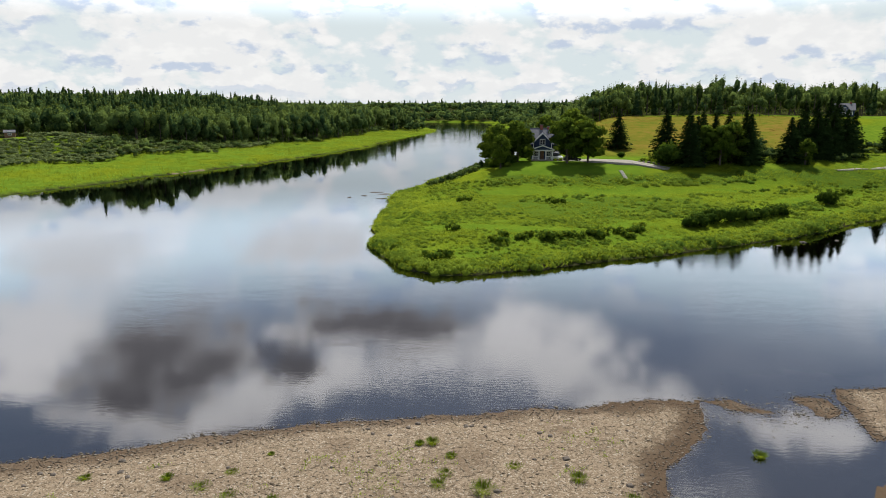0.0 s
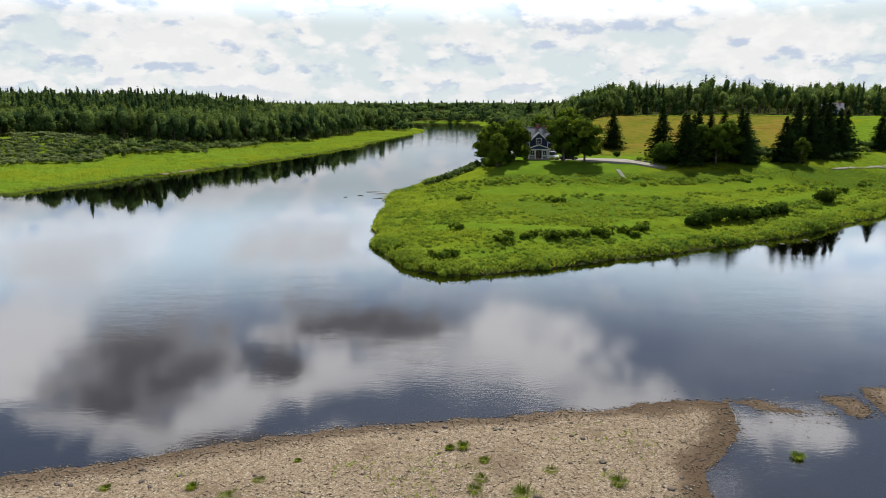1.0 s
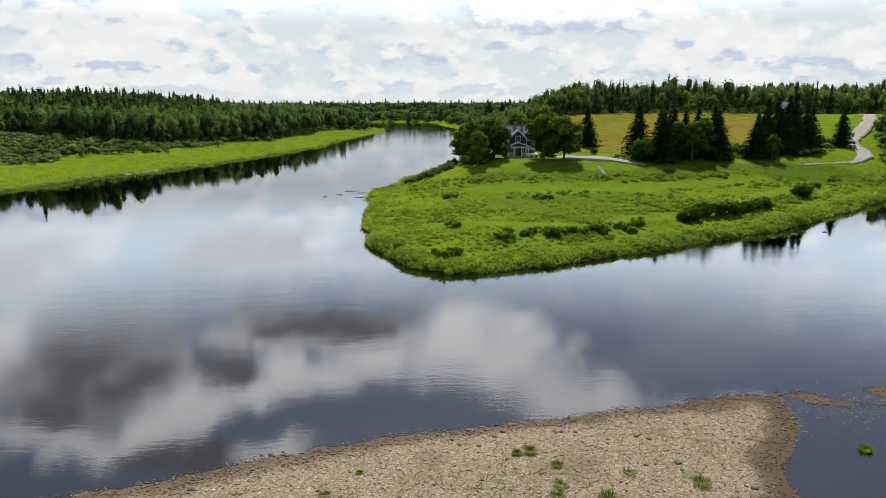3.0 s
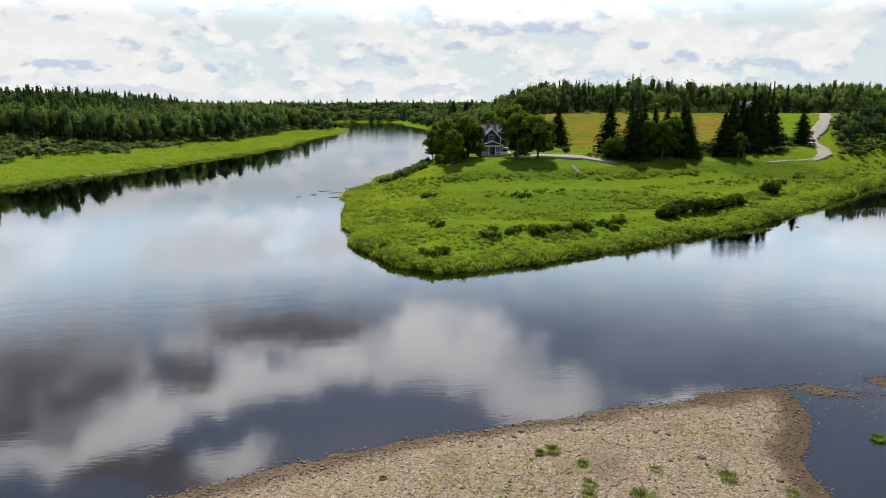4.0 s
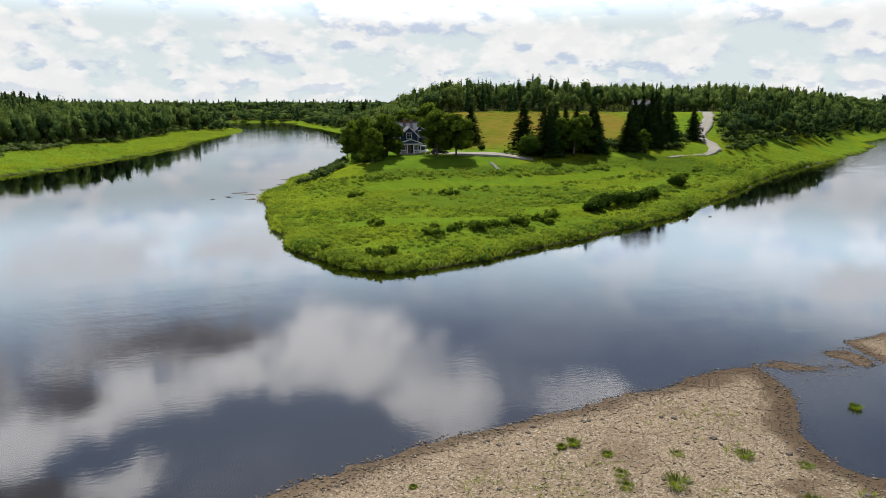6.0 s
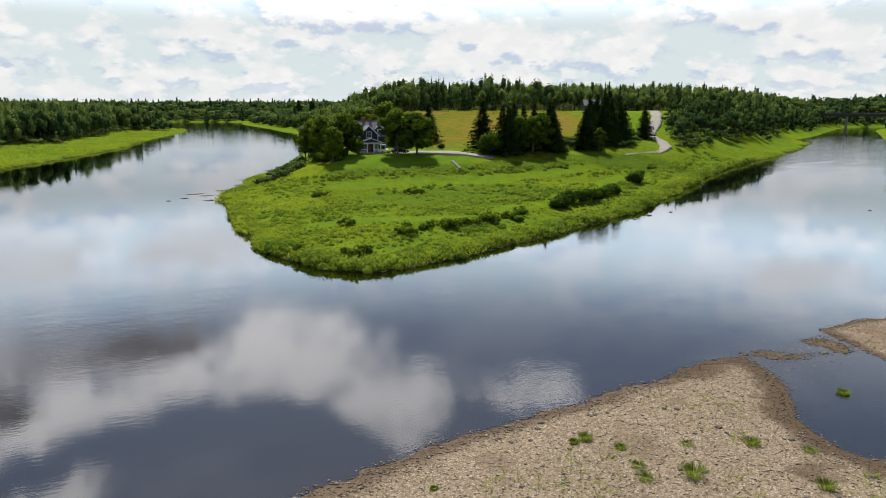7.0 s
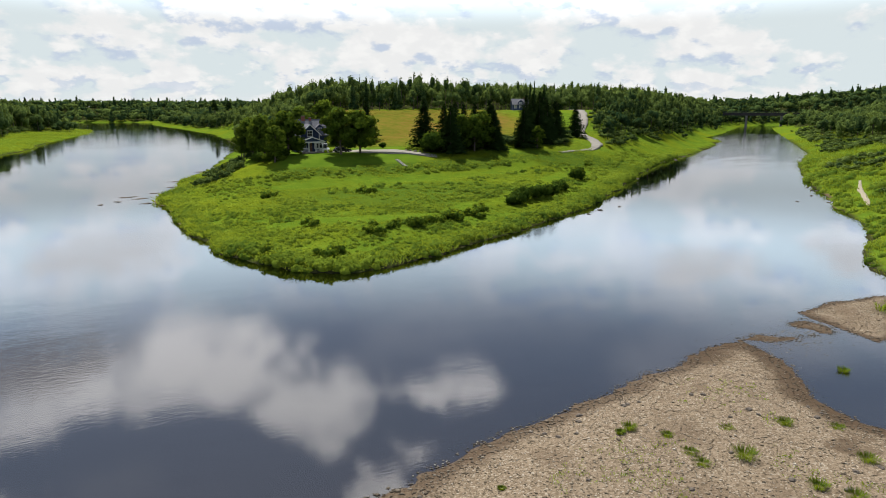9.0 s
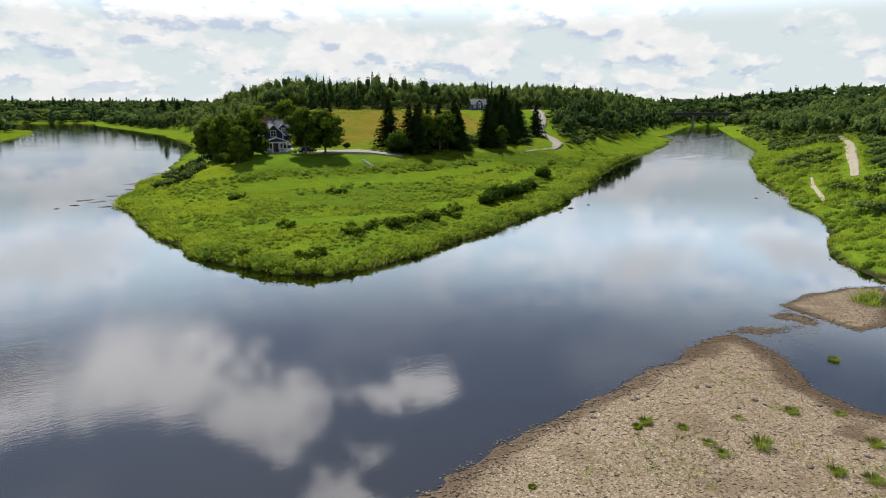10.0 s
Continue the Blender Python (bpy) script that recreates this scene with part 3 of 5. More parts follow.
def build_woods():
    rng = np.random.default_rng(5)
    def pick(x, y, keep):
        return x[keep], y[keep]
    # far bank
    x, y = scatter(rng, -620, 0, 170, 700, 7.4)
    z, dh, df, dn, di = land(x, y)
    e = 9 * value_noise(x, y, 40, 31)
    keep = (df > 54 + e - 22 * step(270, 420, y)) & (df < np.where(y > 400, 130, 175)) & (x > -0.80 * y - 20) & ~((x < -100) & (y < 266 + 0.22 * (-x - 120) + 0.5 * e)) & (np.hypot(x + 172, y - 262) > 8)
    x, y = pick(x, y, keep)
    woods("far_bank_woods", "mixed green forest on the far bank", x, y, (15.6 - 4.5 * step(90, 150, land(x, y)[2]) + 3.0 * step(330, 450, y)) * (1 + 0.15 * value_noise(x, y, 24, 301)), 4.7, 0.07, 11, 130, 0.34, 0.52, 6)
    x, y = scatter(rng, -640, 0, 330, 760, 11.0)
    df = land(x, y)[2]
    x, y = pick(x, y, (df > np.where(y > 400, 125, 170)) & (df < 400) & (x > -0.80 * y - 20))
    woods("far_ridge_woods", "dark mixed forest on the ridge behind the far bank", x, y, 15.5 * (1 + 0.12 * value_noise(x, y, 60, 305)), 6.2, 0.35, 19, 36, 0.6, 0.4, 4)
    x, y = scatter(rng, -150, -20, 210, 470, 5.2)
    df = land(x, y)[2]
    x, y = pick(x, y, (df > 48 + 4 * value_noise(x, y, 15, 303) - 20 * step(270, 420, y)) & (df < 74 - 16 * step(270, 420, y)) & ~((x < -108) & (y < 268)))
    woods("forest_edge_trees", "tall leafy trees at the edge of the far forest", x, y, 15.5 * (1 + 0.15 * value_noise(x, y, 17, 304)), 4.6, 0.05, 17, 150, 0.34, 0.45, 6)
    # hill behind the hay field
    x, y = scatter(rng, 10, 420, 258, 400, 6.8)
    z, dh, df, dn, di = land(x, y)
    keep = (dh > 14) & (y > 264 + 5 * value_noise(x, y, 20, 33) + 0.10 * (x - 60)) & ~((x > 138) & (x < 230) & (y < 290)) & (y < 262 + 0.9 * x + 60)
    x, y = pick(x, y, keep)
    woods("hill_woods", "mixed forest along the top of the hay field", x, y, 14.5 * (0.55 + 0.45 * step(262, 284, y - 0.1 * (x - 60))) * (1 + 0.16 * value_noise(x, y, 20, 302)), 3.6, 0.13, 12, 110, 0.30, 0.8, 5)
    # wooded river slope behind the house
    x, y = scatter(rng, 0, 230, 188, 640, 6.4)
    z, dh, df, dn, di = land(x, y)
    keep = (dh > 11) & (x < np.where(y < 262, 34 + 0.12 * (y - 190), 400)) & ((y > 200) | (x < 26)) & ((y < 262) | (dh < 50))
    x, y = pick(x, y, keep)
    woods("river_slope_woods", "broadleaf trees on the wooded river slope", x, y, np.full(len(x), 11.5), 3.9, 0.08, 13, 120, 0.30, 0.75, 5)
    # trees along the right-hand river
    x, y = scatter(rng, 120, 640, 165, 520, 6.6)
    z, dh, df, dn, di = land(x, y)
    lane = off_line(ROAD, x, y)
    keep = (dh > 18 - 10 * step(320, 400, x) + 5 * value_noise(x, y, 15, 35)) & (dh < 62) & (lane > 5.5) & (x + 0.3 * y > 192) & ((dh < 46) | (x > 235) | (y > 290)) & ((x - 135) * 0.79 - (y - 182) * 0.61 > 0)
    x, y = pick(x, y, keep)
    woods("riverside_woods", "dark mixed trees beside the upper river", x, y, np.full(len(x), 10.5), 3.7, 0.3, 14, 100, 0.32, 0.3, 5)
    # near bank up the river
    x, y = scatter(rng, 70, 700, -60, 430, 7.3)
    z, dh, df, dn, di = land(x, y)
    keep = (dn > np.where(x > 260, 16, 40) + 5 * value_noise(x, y, 18, 36)) & (dn < 135) & (y > 0.36 * (x + 30) + 8)
    x, y = pick(x, y, keep)
    woods("near_bank_woods", "tall green forest along the near bank road", x, y, np.full(len(x), 10.5), 3.6, 0.08, 15, 96, 0.30, 0.6, 5)
    # distance
    x, y = scatter(rng, -1200, 1500, 260, 1700, 17.5)
    z, dh, df, dn, di = land(x, y)
    d = np.maximum.reduce([dh, df, dn])
    keep = (d > 6) & (np.hypot(x, y) > 640) & (d < np.where(np.abs(x) < 500, 480, 260)) & (x > -0.8 * y) & (y > 0.33 * x)  & (rng.random(len(x)) < 0.92)
    x, y = pick(x, y, keep)
    woods("distant_woods", "hazy distant forest closing the river valley", x, y, np.full(len(x), 17.0), 10.5, 0.12, 16, 16, 1.1, 0.5, 4)
    x, y = scatter(rng, -220, 320, 560, 1080, 10.5)
    z, dh, df, dn, di = land(x, y)
    d = np.maximum(dh, df)
    x, y = pick(x, y, (d > 9) & (d < 60))
    gx, gy = scatter(rng, 540, 960, 300, 660, 9.0)
    gd = land(gx, gy)[1]
    ok = (gd > 5) & (gd < 110) & ((gx > 590) | (gd > 30))
    x, y = np.concatenate([x, gx[ok]]), np.concatenate([y, gy[ok]])
    woods("upstream_shore_woods", "small green trees lining the distant river shore", x, y, np.full(len(x), 11.0), 5.6, 0.15, 18, 26, 0.7, 0.5, 4)


build_woods()


# ---- trees and bushes of their own ----
def thing(name, x, y, label, category, group="", z=None, rz=0.0):
    ob = new(name)
    ob.matrix_world = pose(x, y, land_z(x, y) if z is None else z, 0, 0, rz)
    return tagged(ob, label, category, group)


def child(name, me, parent, label=""):
    ob = new(name, me)
    ob.parent = parent
    return tagged(ob, label)


def part(name, bm, mat, parent, label="", smooth=False):
    me = bpy.data.meshes.new(name)
    bmesh.ops.recalc_face_normals(bm, faces=bm.faces)
    bm.to_mesh(me)
    bm.free()
    if smooth:
        me.polygons.foreach_set("use_smooth", np.ones(len(me.polygons), bool))
    me.materials.append(mat)
    return child(name, me, parent, label)


def tube(points, radii, sides=6):
    """Verts and quads of a bent, tapered limb."""
    pts = np.asarray(points, float)
    d = unit(np.gradient(pts, axis=0))
    ref = np.array([0.3, 0.9, 0.2])
    a = unit(np.cross(d, ref))
    b = np.cross(d, a)
    ph = np.linspace(0, 2 * np.pi, sides, endpoint=False)
    v = pts[:, None] + np.asarray(radii)[:, None, None] * (np.cos(ph)[None, :, None] * a[:, None] + np.sin(ph)[None, :, None] * b[:, None])
    i, j = np.meshgrid(np.arange(len(pts) - 1), np.arange(sides), indexing="ij")
    k = (j + 1) % sides
    f = np.stack([i * sides + j, i * sides + k, (i + 1) * sides + k, (i + 1) * sides + j], -1).reshape(-1, 4)
    return v.reshape(-1, 3), f


def broadleaf(name, x, y, height, radius, label, seed, clear=0.22, sprays=1900, half=0.36, mat=None, trunks=1, group="", tone=0.45, lean=0.0):
    """Trunk with limbs, each limb carrying a cluster of leaf sprays."""
    rng = np.random.default_rng(seed)
    ob = thing(name, x, y, label, "tree", group)
    limbs, heads = [], []
    for k in range(trunks):
        off = np.array([0, 0, 0.0]) if trunks == 1 else np.array([*rng.uniform(-0.6, 0.6, 2), 0])
        top = off + np.array([rng.normal() * 0.3 + lean, rng.normal() * 0.3, height * 0.82])
        pts = [off - [0, 0, 0.4], off + (top - off) * 0.35 + rng.normal(size=3) * [0.15, 0.15, 0], off + (top - off) * 0.7, top]
        r0 = height * 0.021 / trunks ** 0.5
        limbs.append((*tube(pts, [r0 * 1.25, r0 * 0.85, r0 * 0.5, r0 * 0.12], 7), 0.4))
        heads.append((top, 0.33 * radius))
        for q in range(int(13 / trunks ** 0.5)):
            f = clear + (0.93 - clear) * (q + rng.uniform(0.1, 0.9)) / (13 / trunks ** 0.5)
            s = off + (top - off) * f
            az = q * 2.4 + rng.uniform(-0.5, 0.5)
            reach = radius * (1.0 - 0.75 * max(0.0, (f - 0.5) / 0.5) ** 1.6) * rng.uniform(0.62, 0.98) * (0.75 + 0.5 * min(1, (f - clear) / 0.25 + 0.5) * 0.5)
            tip = s + np.array([math.cos(az) * reach * 0.78, math.sin(az) * reach * 0.78, reach * rng.uniform(0.12, 0.5)])
            limbs.append((*tube([s, (s + tip) / 2 + [0, 0, 0.12 * reach], tip], [r0 * 0.42, r0 * 0.25, r0 * 0.07], 5), 0.4))
            heads.append((tip, radius * rng.uniform(0.30, 0.44)))
            heads.append(((s + tip) / 2 + rng.normal(size=3) * 0.3, radius * rng.uniform(0.22, 0.34)))
    v, f, t = join(limbs)
    child("trunk", raw_mesh("trunk", v, f, M_BARK, t, smooth=True), ob)
    w = np.array([r ** 2 for _, r in heads])
    cnt = np.maximum(8, (sprays * w / w.sum()).astype(int))
    pp, nn, tt, ss = [], [], [], []
    mid = np.array([0, 0, height * 0.55])
    for (c, r), k in zip(heads, cnt):
        u = unit(rng.normal(size=(k, 3)))
        u[:, 2] = np.where(u[:, 2] < -0.45, -u[:, 2] * 0.6, u[:, 2])
        pp.append(c + u * r * rng.uniform(0.55, 1.12, (k, 1)) * [1, 1, 0.85])
        nn.append(u + 0.7 * rng.normal(size=(k, 3)) + [0, 0, 0.3])
        ss.append(u + 0.7 * unit(c - mid) + 0.25 * rng.normal(size=(k, 3)))
        tt.append(np.full(k, tone + rng.uniform(-0.18, 0.18)))
    v, f = cards(rng, np.concatenate(pp), np.concatenate(nn), half * rng.uniform(0.5, 1.1, sum(cnt)))
    hc, hr = np.array([c for c, _ in heads]), np.array([r for _, r in heads])
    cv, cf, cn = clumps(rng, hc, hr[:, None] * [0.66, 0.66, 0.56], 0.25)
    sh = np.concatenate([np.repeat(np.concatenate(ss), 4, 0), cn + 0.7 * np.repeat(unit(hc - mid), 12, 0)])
    # inner masses coloured darker, the crown's own shade put into their tone
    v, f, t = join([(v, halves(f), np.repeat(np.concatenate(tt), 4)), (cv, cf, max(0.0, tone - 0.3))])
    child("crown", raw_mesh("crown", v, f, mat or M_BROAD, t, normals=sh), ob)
    return ob


def spruce_meshes(height, radius, seed):
    rng = np.random.default_rng(seed)
    tv, tf = tube([[0, 0, -0.4], [0, 0, height * 0.5], [0, 0, height]], [height * 0.02, height * 0.012, 0.02], 6)
    rows = int(height * 2.6)
    pp, nn, al, hh, tt, sh = [], [], [], [], [], []
    for i in range(rows):
        f = i / rows
        z = height * (0.05 + 0.94 * f)
        reach = radius * ((1 - f) ** 0.9) * (0.85 + 0.3 * rng.random()) + 0.12
        for k in range(max(7, int(22 * (1 - f) + 6))):
            az = rng.uniform(0, 2 * np.pi)
            rr = reach * rng.uniform(0.75, 1.12)
            out = np.array([math.cos(az), math.sin(az), 0])
            droop = -0.28 * rr
            for s in (0.35, 0.65, 0.95):
                c = out * rr * s + [0, 0, z + droop * s * s + (0.12 * rr if s > 0.9 else 0)]
                pp.append(c + rng.normal(size=3) * 0.06)
                nn.append(np.array([0, 0, 1]) + 0.45 * out + 0.3 * rng.normal(size=3))
                sh.append(out + [0, 0, 0.55] + 0.3 * rng.normal(size=3))
                al.append(np.cross([0, 0, 1], out) + 0.2 * rng.normal(size=3))
                hh.append((0.34 + 0.24 * (1 - s)) * (0.6 + 0.17 * rr))
                tt.append(rng.uniform(0.2, 0.7))
    v, f4 = cards(rng, np.array(pp), np.array(nn), np.array(hh), 0.75, np.array(al))
    return (raw_mesh("trunk", tv, tf, M_BARK, np.full(len(tv), 0.4), smooth=True),
            raw_mesh("needles", v, f4, M_SPRUCE, np.repeat(np.array(tt), 4), normals=np.repeat(np.array(sh), 4, 0)))


def bush_mesh(rx, ry, rz, seed, half=0.2, sprays=420, mat=None, tone=0.45, lumps=9):
    rng = np.random.default_rng(seed)
    pp, nn, tt, ss, cc = [], [], [], [], []
    for i in range(lumps):
        c = np.array([rng.uniform(-0.62, 0.62) * rx, rng.uniform(-0.62, 0.62) * ry, rz * rng.uniform(0.28, 0.62)])
        r = rz * rng.uniform(0.28, 0.42)
        cc.append((*c, r))
        k = sprays // lumps
        u = unit(rng.normal(size=(k, 3)))
        p = c + u * r * rng.uniform(0.6, 1.15, (k, 1))
        p[:, 2] = np.maximum(p[:, 2], 0.05)
        ss.append(u + 0.2 * rng.normal(size=(k, 3)))
        pp.append(p), nn.append(u + 0.6 * rng.normal(size=(k, 3))), tt.append(np.full(k, np.clip(tone + rng.uniform(-0.25, 0.25), 0, 1)))
    v, f = cards(rng, np.concatenate(pp), np.concatenate(nn), half * rng.uniform(0.5, 1.1, sum(map(len, pp))))
    cc = np.array(cc)
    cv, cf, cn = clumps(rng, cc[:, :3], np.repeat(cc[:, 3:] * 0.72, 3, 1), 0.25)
    # lump cores slightly darker, to paint the shade within the bush
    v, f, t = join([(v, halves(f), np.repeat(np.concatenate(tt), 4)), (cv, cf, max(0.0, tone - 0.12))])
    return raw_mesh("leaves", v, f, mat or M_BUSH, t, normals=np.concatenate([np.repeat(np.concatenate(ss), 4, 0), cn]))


def bush(name, x, y, rx, ry, rz, label, seed, group="", **kw):
    ob = thing(name, x, y, label, "bush", group)
    child("leaves", bush_mesh(rx, ry, rz, seed, **kw), ob)
    stems = [(*tube([[0, 0, -0.2], [0.3 * rx * math.cos(a), 0.3 * ry * math.sin(a), rz * 0.5]], [0.05, 0.02], 5), 0.4) for a in (0.4, 2.2, 4.1)]
    v, f, t = join(stems)
    child("stem", raw_mesh("stem", v, f, M_BARK, t), ob)
    return ob


def build_spruces():
    kinds = [spruce_meshes(14.0, 3.9, 41), spruce_meshes(12.0, 3.2, 42), spruce_meshes(16.5, 4.2, 43)]
    def put(x, y, h, kind, label, wide=1.22):
        base = (14.0, 12.0, 16.5)[kind]
        ob = thing("spruce_tree", x, y, label, "tree", "spruces in the meadow", rz=(x * 37) % 360)
        s = h / base
        for nm, me in zip(("trunk", "needles"), kinds[kind]):
            c = child(nm, me, ob)
            c.scale = (s * wide, s * wide, s)
    clump = "dark green spruce in the clump beside the driveway"
    row = "tall dark spruce in the grove below the road"
    put(57.5, 170, 13.5, 0, "broad dark spruce standing before the hay field")
    for x, y, h, k in ((60.5, 161, 12.5, 1), (63.5, 165, 11.5, 1), (66, 168, 12.5, 1), (76, 166, 13.2, 0), (73, 169, 12.5, 1), (78.5, 168.5, 12.0, 0), (62, 167, 12, 1), (70, 170, 12, 1), (75.5, 162.8, 11, 1)):
        put(x, y, h, k, clump)
    put(86.5, 164, 11.5, 0, row)
    for x, y, h, k in ((93, 170, 12.5, 1), (96, 176, 15, 2), (101, 179, 15.5, 2), (106, 182, 16.0, 2), (104, 176, 13.5, 0), (110, 185, 16.5, 2), (112, 180, 12.5, 0), (99, 171, 11.0, 1), (90, 167, 10.5, 1), (96.5, 170, 12.5, 0), (102.5, 173.5, 12, 0), (108, 177, 13, 0)):
        put(x, y, h, k, row)
    put(131, 193, 11.5, 0, "single spruce beside the bend of the road")
    put(52, 196, 11.5, 0, "dark spruce at the edge of the house garden")


def build_trees():
    birch = "green birch shading the lawn beside the blue house"
    broadleaf("birch_tree", 36.3, 164.0, 11.3, 4.9, birch, 51, 0.14, 3600, 0.36, tone=0.5)
    broadleaf("birch_tree", 31.0, 163.4, 12.3, 4.6, birch, 52, 0.12, 3600, 0.36, tone=0.35)
    broadleaf("maple_tree", 19.0, 167.0, 11.2, 4.4, "dense dark maple in front of the blue house", 53, 0.02, 3800, 0.36, tone=0.25)
    broadleaf("maple_tree", 15.0, 173.0, 11.3, 4.4, "bright green maple on the river slope", 54, 0.0, 3400, 0.36, tone=0.55)
    broadleaf("alder_tree", 14.2, 161.5, 9.2, 2.7, "light green alder above the river bank", 55, 0.0, 2400, 0.32, tone=0.75)
    broadleaf("maple_tree", 14.5, 183.0, 11.5, 4.6, "bright green maple on the river slope", 56, 0.08, 3000, 0.38, tone=0.6)
    broadleaf("ash_tree", 38.0, 193.0, 13.5, 4.6, "pale green ash tree behind the blue house", 57, 0.12, 3200, 0.4, tone=0.6)
    broadleaf("ash_tree", 30.0, 190.0, 12.0, 4.2, "green ash tree behind the blue house", 58, 0.12, 3000, 0.4, tone=0.45)
    for k, (x, y, h, r) in enumerate(((68.5, 162.0, 10.6, 3.6), (72, 163.5, 11.5, 3.9), (65.5, 163.5, 10.5, 3.4))):
        broadleaf("birch_tree", x, y, h, r, "young birch among spruces beside the driveway", 60 + k, 0.04, 2600, 0.36, tone=0.4)
    broadleaf("birch_tree", 89.5, 161.5, 7.2, 2.3, "small light green birch before the spruce grove", 64, 0.1, 1100, 0.32, tone=0.55)
    bush("round_bush", 56.0, 162.5, 3.6, 3.2, 5.6, "large dark round bush beside the driveway", 65, sprays=1500, half=0.34, tone=0.2)
    bush("round_bush", 78.3, 131.0, 1.9, 1.8, 3.1, "round dark green bush in the meadow", 66, sprays=1100, half=0.22, tone=0.3)
    bush("round_bush", 47.8, 176, 1.1, 1.1, 1.7, "clipped dark bush at the end of the driveway", 67, sprays=260, tone=0.2)
    for i, (x, y, r, z) in enumerate(((15.6, 163.8, 1.9, 2.9), (12.6, 164.6, 1.8, 2.4), (17.6, 165.2, 1.5, 2.1), (12.2, 168.6, 2.0, 3.0))):
        bush("bank_shrub", x, y, r, r, z, "leafy green shrub under the maples", 140 + i, "shrubs under the maples", half=0.22, sprays=520, tone=0.45)
    rng = np.random.default_rng(7)
    for i in range(11):
        f = i / 10
        bush("hedge_bush", 41 + 21.5 * f + rng.normal() * 0.4, 106.5 + 11.5 * f + rng.normal() * 0.5, 1.5, 1.3, 2.4 + 0.7 * math.sin(5 * f) * rng.random(),
             "dark green shrub in the meadow hedge", 70 + i, "shrubs of the meadow hedge", half=0.2, sprays=380, tone=0.3)


build_spruces()
build_trees()


# ---- house ----
M_BLUE = plain("blue_clapboard", (0.028, 0.042, 0.085), (0.045, 0.062, 0.115), 2.0, 0.6)
M_WHITE = plain("white_paint", (0.58, 0.58, 0.57), (0.70, 0.70, 0.69), 3.0, 0.5)
M_SHINGLE = plain("grey_shingles", (0.085, 0.085, 0.095), (0.15, 0.15, 0.165), 2.0, 0.85, 0.4)


def slab(bm, x0, x1, y0, y1, z0, z1):
    c = bmesh.ops.create_cube(bm, size=1.0)["verts"]
    for v in c:
        v.co = Vector((x0 + (v.co.x + 0.5) * (x1 - x0), y0 + (v.co.y + 0.5) * (y1 - y0), z0 + (v.co.z + 0.5) * (z1 - z0)))
    return c


def beam(bm, p, q, w, h=None):
    """A square bar from p to q."""
    p, q = Vector(p), Vector(q)
    d = q - p
    c = bmesh.ops.create_cube(bm, size=1.0)["verts"]
    rot = d.to_track_quat("Z", "Y").to_matrix()
    for v in c:
        v.co = (p + q) / 2 + rot @ Vector((v.co.x * w, v.co.y * (h or w), v.co.z * d.length))


def prism(bm, profile, y0, y1):
    """An outline in x, z drawn out from y0 to y1."""
    a = [bm.verts.new((x, y0, z)) for x, z in profile]
    b = [bm.verts.new((x, y1, z)) for x, z in profile]
    bm.faces.new(a), bm.faces.new(b[::-1])
    for i in range(len(a)):
        j = (i + 1) % len(a)
        bm.faces.new((a[i], b[i], b[j], a[j]))


def prism_x(bm, profile, x0, x1):
    """An outline in y, z drawn out from x0 to x1."""
    a = [bm.verts.new((x0, y, z)) for y, z in profile]
    b = [bm.verts.new((x1, y, z)) for y, z in profile]
    bm.faces.new(a), bm.faces.new(b[::-1])
    for i in range(len(a)):
        j = (i + 1) % len(a)
        bm.faces.new((a[i], b[i], b[j], a[j]))


def made(fn, *args):
    bm = bmesh.new()
    fn(bm, *args)
    return bm


M_GLASS = plain("dark_window_glass", (0.02, 0.025, 0.03), (0.04, 0.045, 0.05), 1.0, 0.08, 0.0)
M_BRICK = plain("chimney_brick", (0.16, 0.06, 0.045), (0.26, 0.11, 0.08), 8.0, 0.9, 0.3)
M_GREYWOOD = plain("weathered_wood", (0.16, 0.14, 0.12), (0.30, 0.27, 0.23), 5.0, 0.85, 0.3)
M_BROWN = plain("brown_boards", (0.10, 0.06, 0.04), (0.20, 0.12, 0.08), 4.0, 0.85, 0.3)
M_ROAD = plain("gravel_road", (0.155, 0.142, 0.12), (0.25, 0.232, 0.20), 0.8, 0.95, 0.5)
M_PATH = plain("sandy_path", (0.19, 0.165, 0.12), (0.30, 0.265, 0.20), 0.8, 0.95, 0.5)
M_BLACKCAR = plain("black_car_paint", (0.010, 0.011, 0.013), (0.016, 0.017, 0.02), 2.0, 0.18, 0.0)
M_WHITECAR = plain("white_car_paint", (0.74, 0.75, 0.76), (0.80, 0.80, 0.80), 2.0, 0.25, 0.0)
M_TYRE = plain("tyre_rubber", (0.015, 0.015, 0.015), (0.03, 0.03, 0.03), 9.0, 0.9, 0.2)
M_RIM = plain("wheel_metal", (0.4, 0.4, 0.42), (0.55, 0.55, 0.57), 5.0, 0.3, 0.0, 0.9)
M_STEEL = plain("dark_bridge_steel", (0.025, 0.025, 0.027), (0.055, 0.05, 0.048), 1.5, 0.7, 0.2)
M_PIER = plain("pier_concrete", (0.10, 0.095, 0.085), (0.19, 0.18, 0.16), 1.0, 0.9, 0.3)
M_ROCK = plain("river_rock", (0.05, 0.042, 0.035), (0.14, 0.12, 0.10), 2.5, 0.85, 0.6)
M_STEP = plain("pale_step_stone", (0.26, 0.25, 0.22), (0.42, 0.40, 0.36), 3.0, 0.9, 0.3)
M_LAMP = plain("clear_lamp_glass", (0.6, 0.6, 0.6), (0.7, 0.7, 0.7), 3.0, 0.15, 0.0)


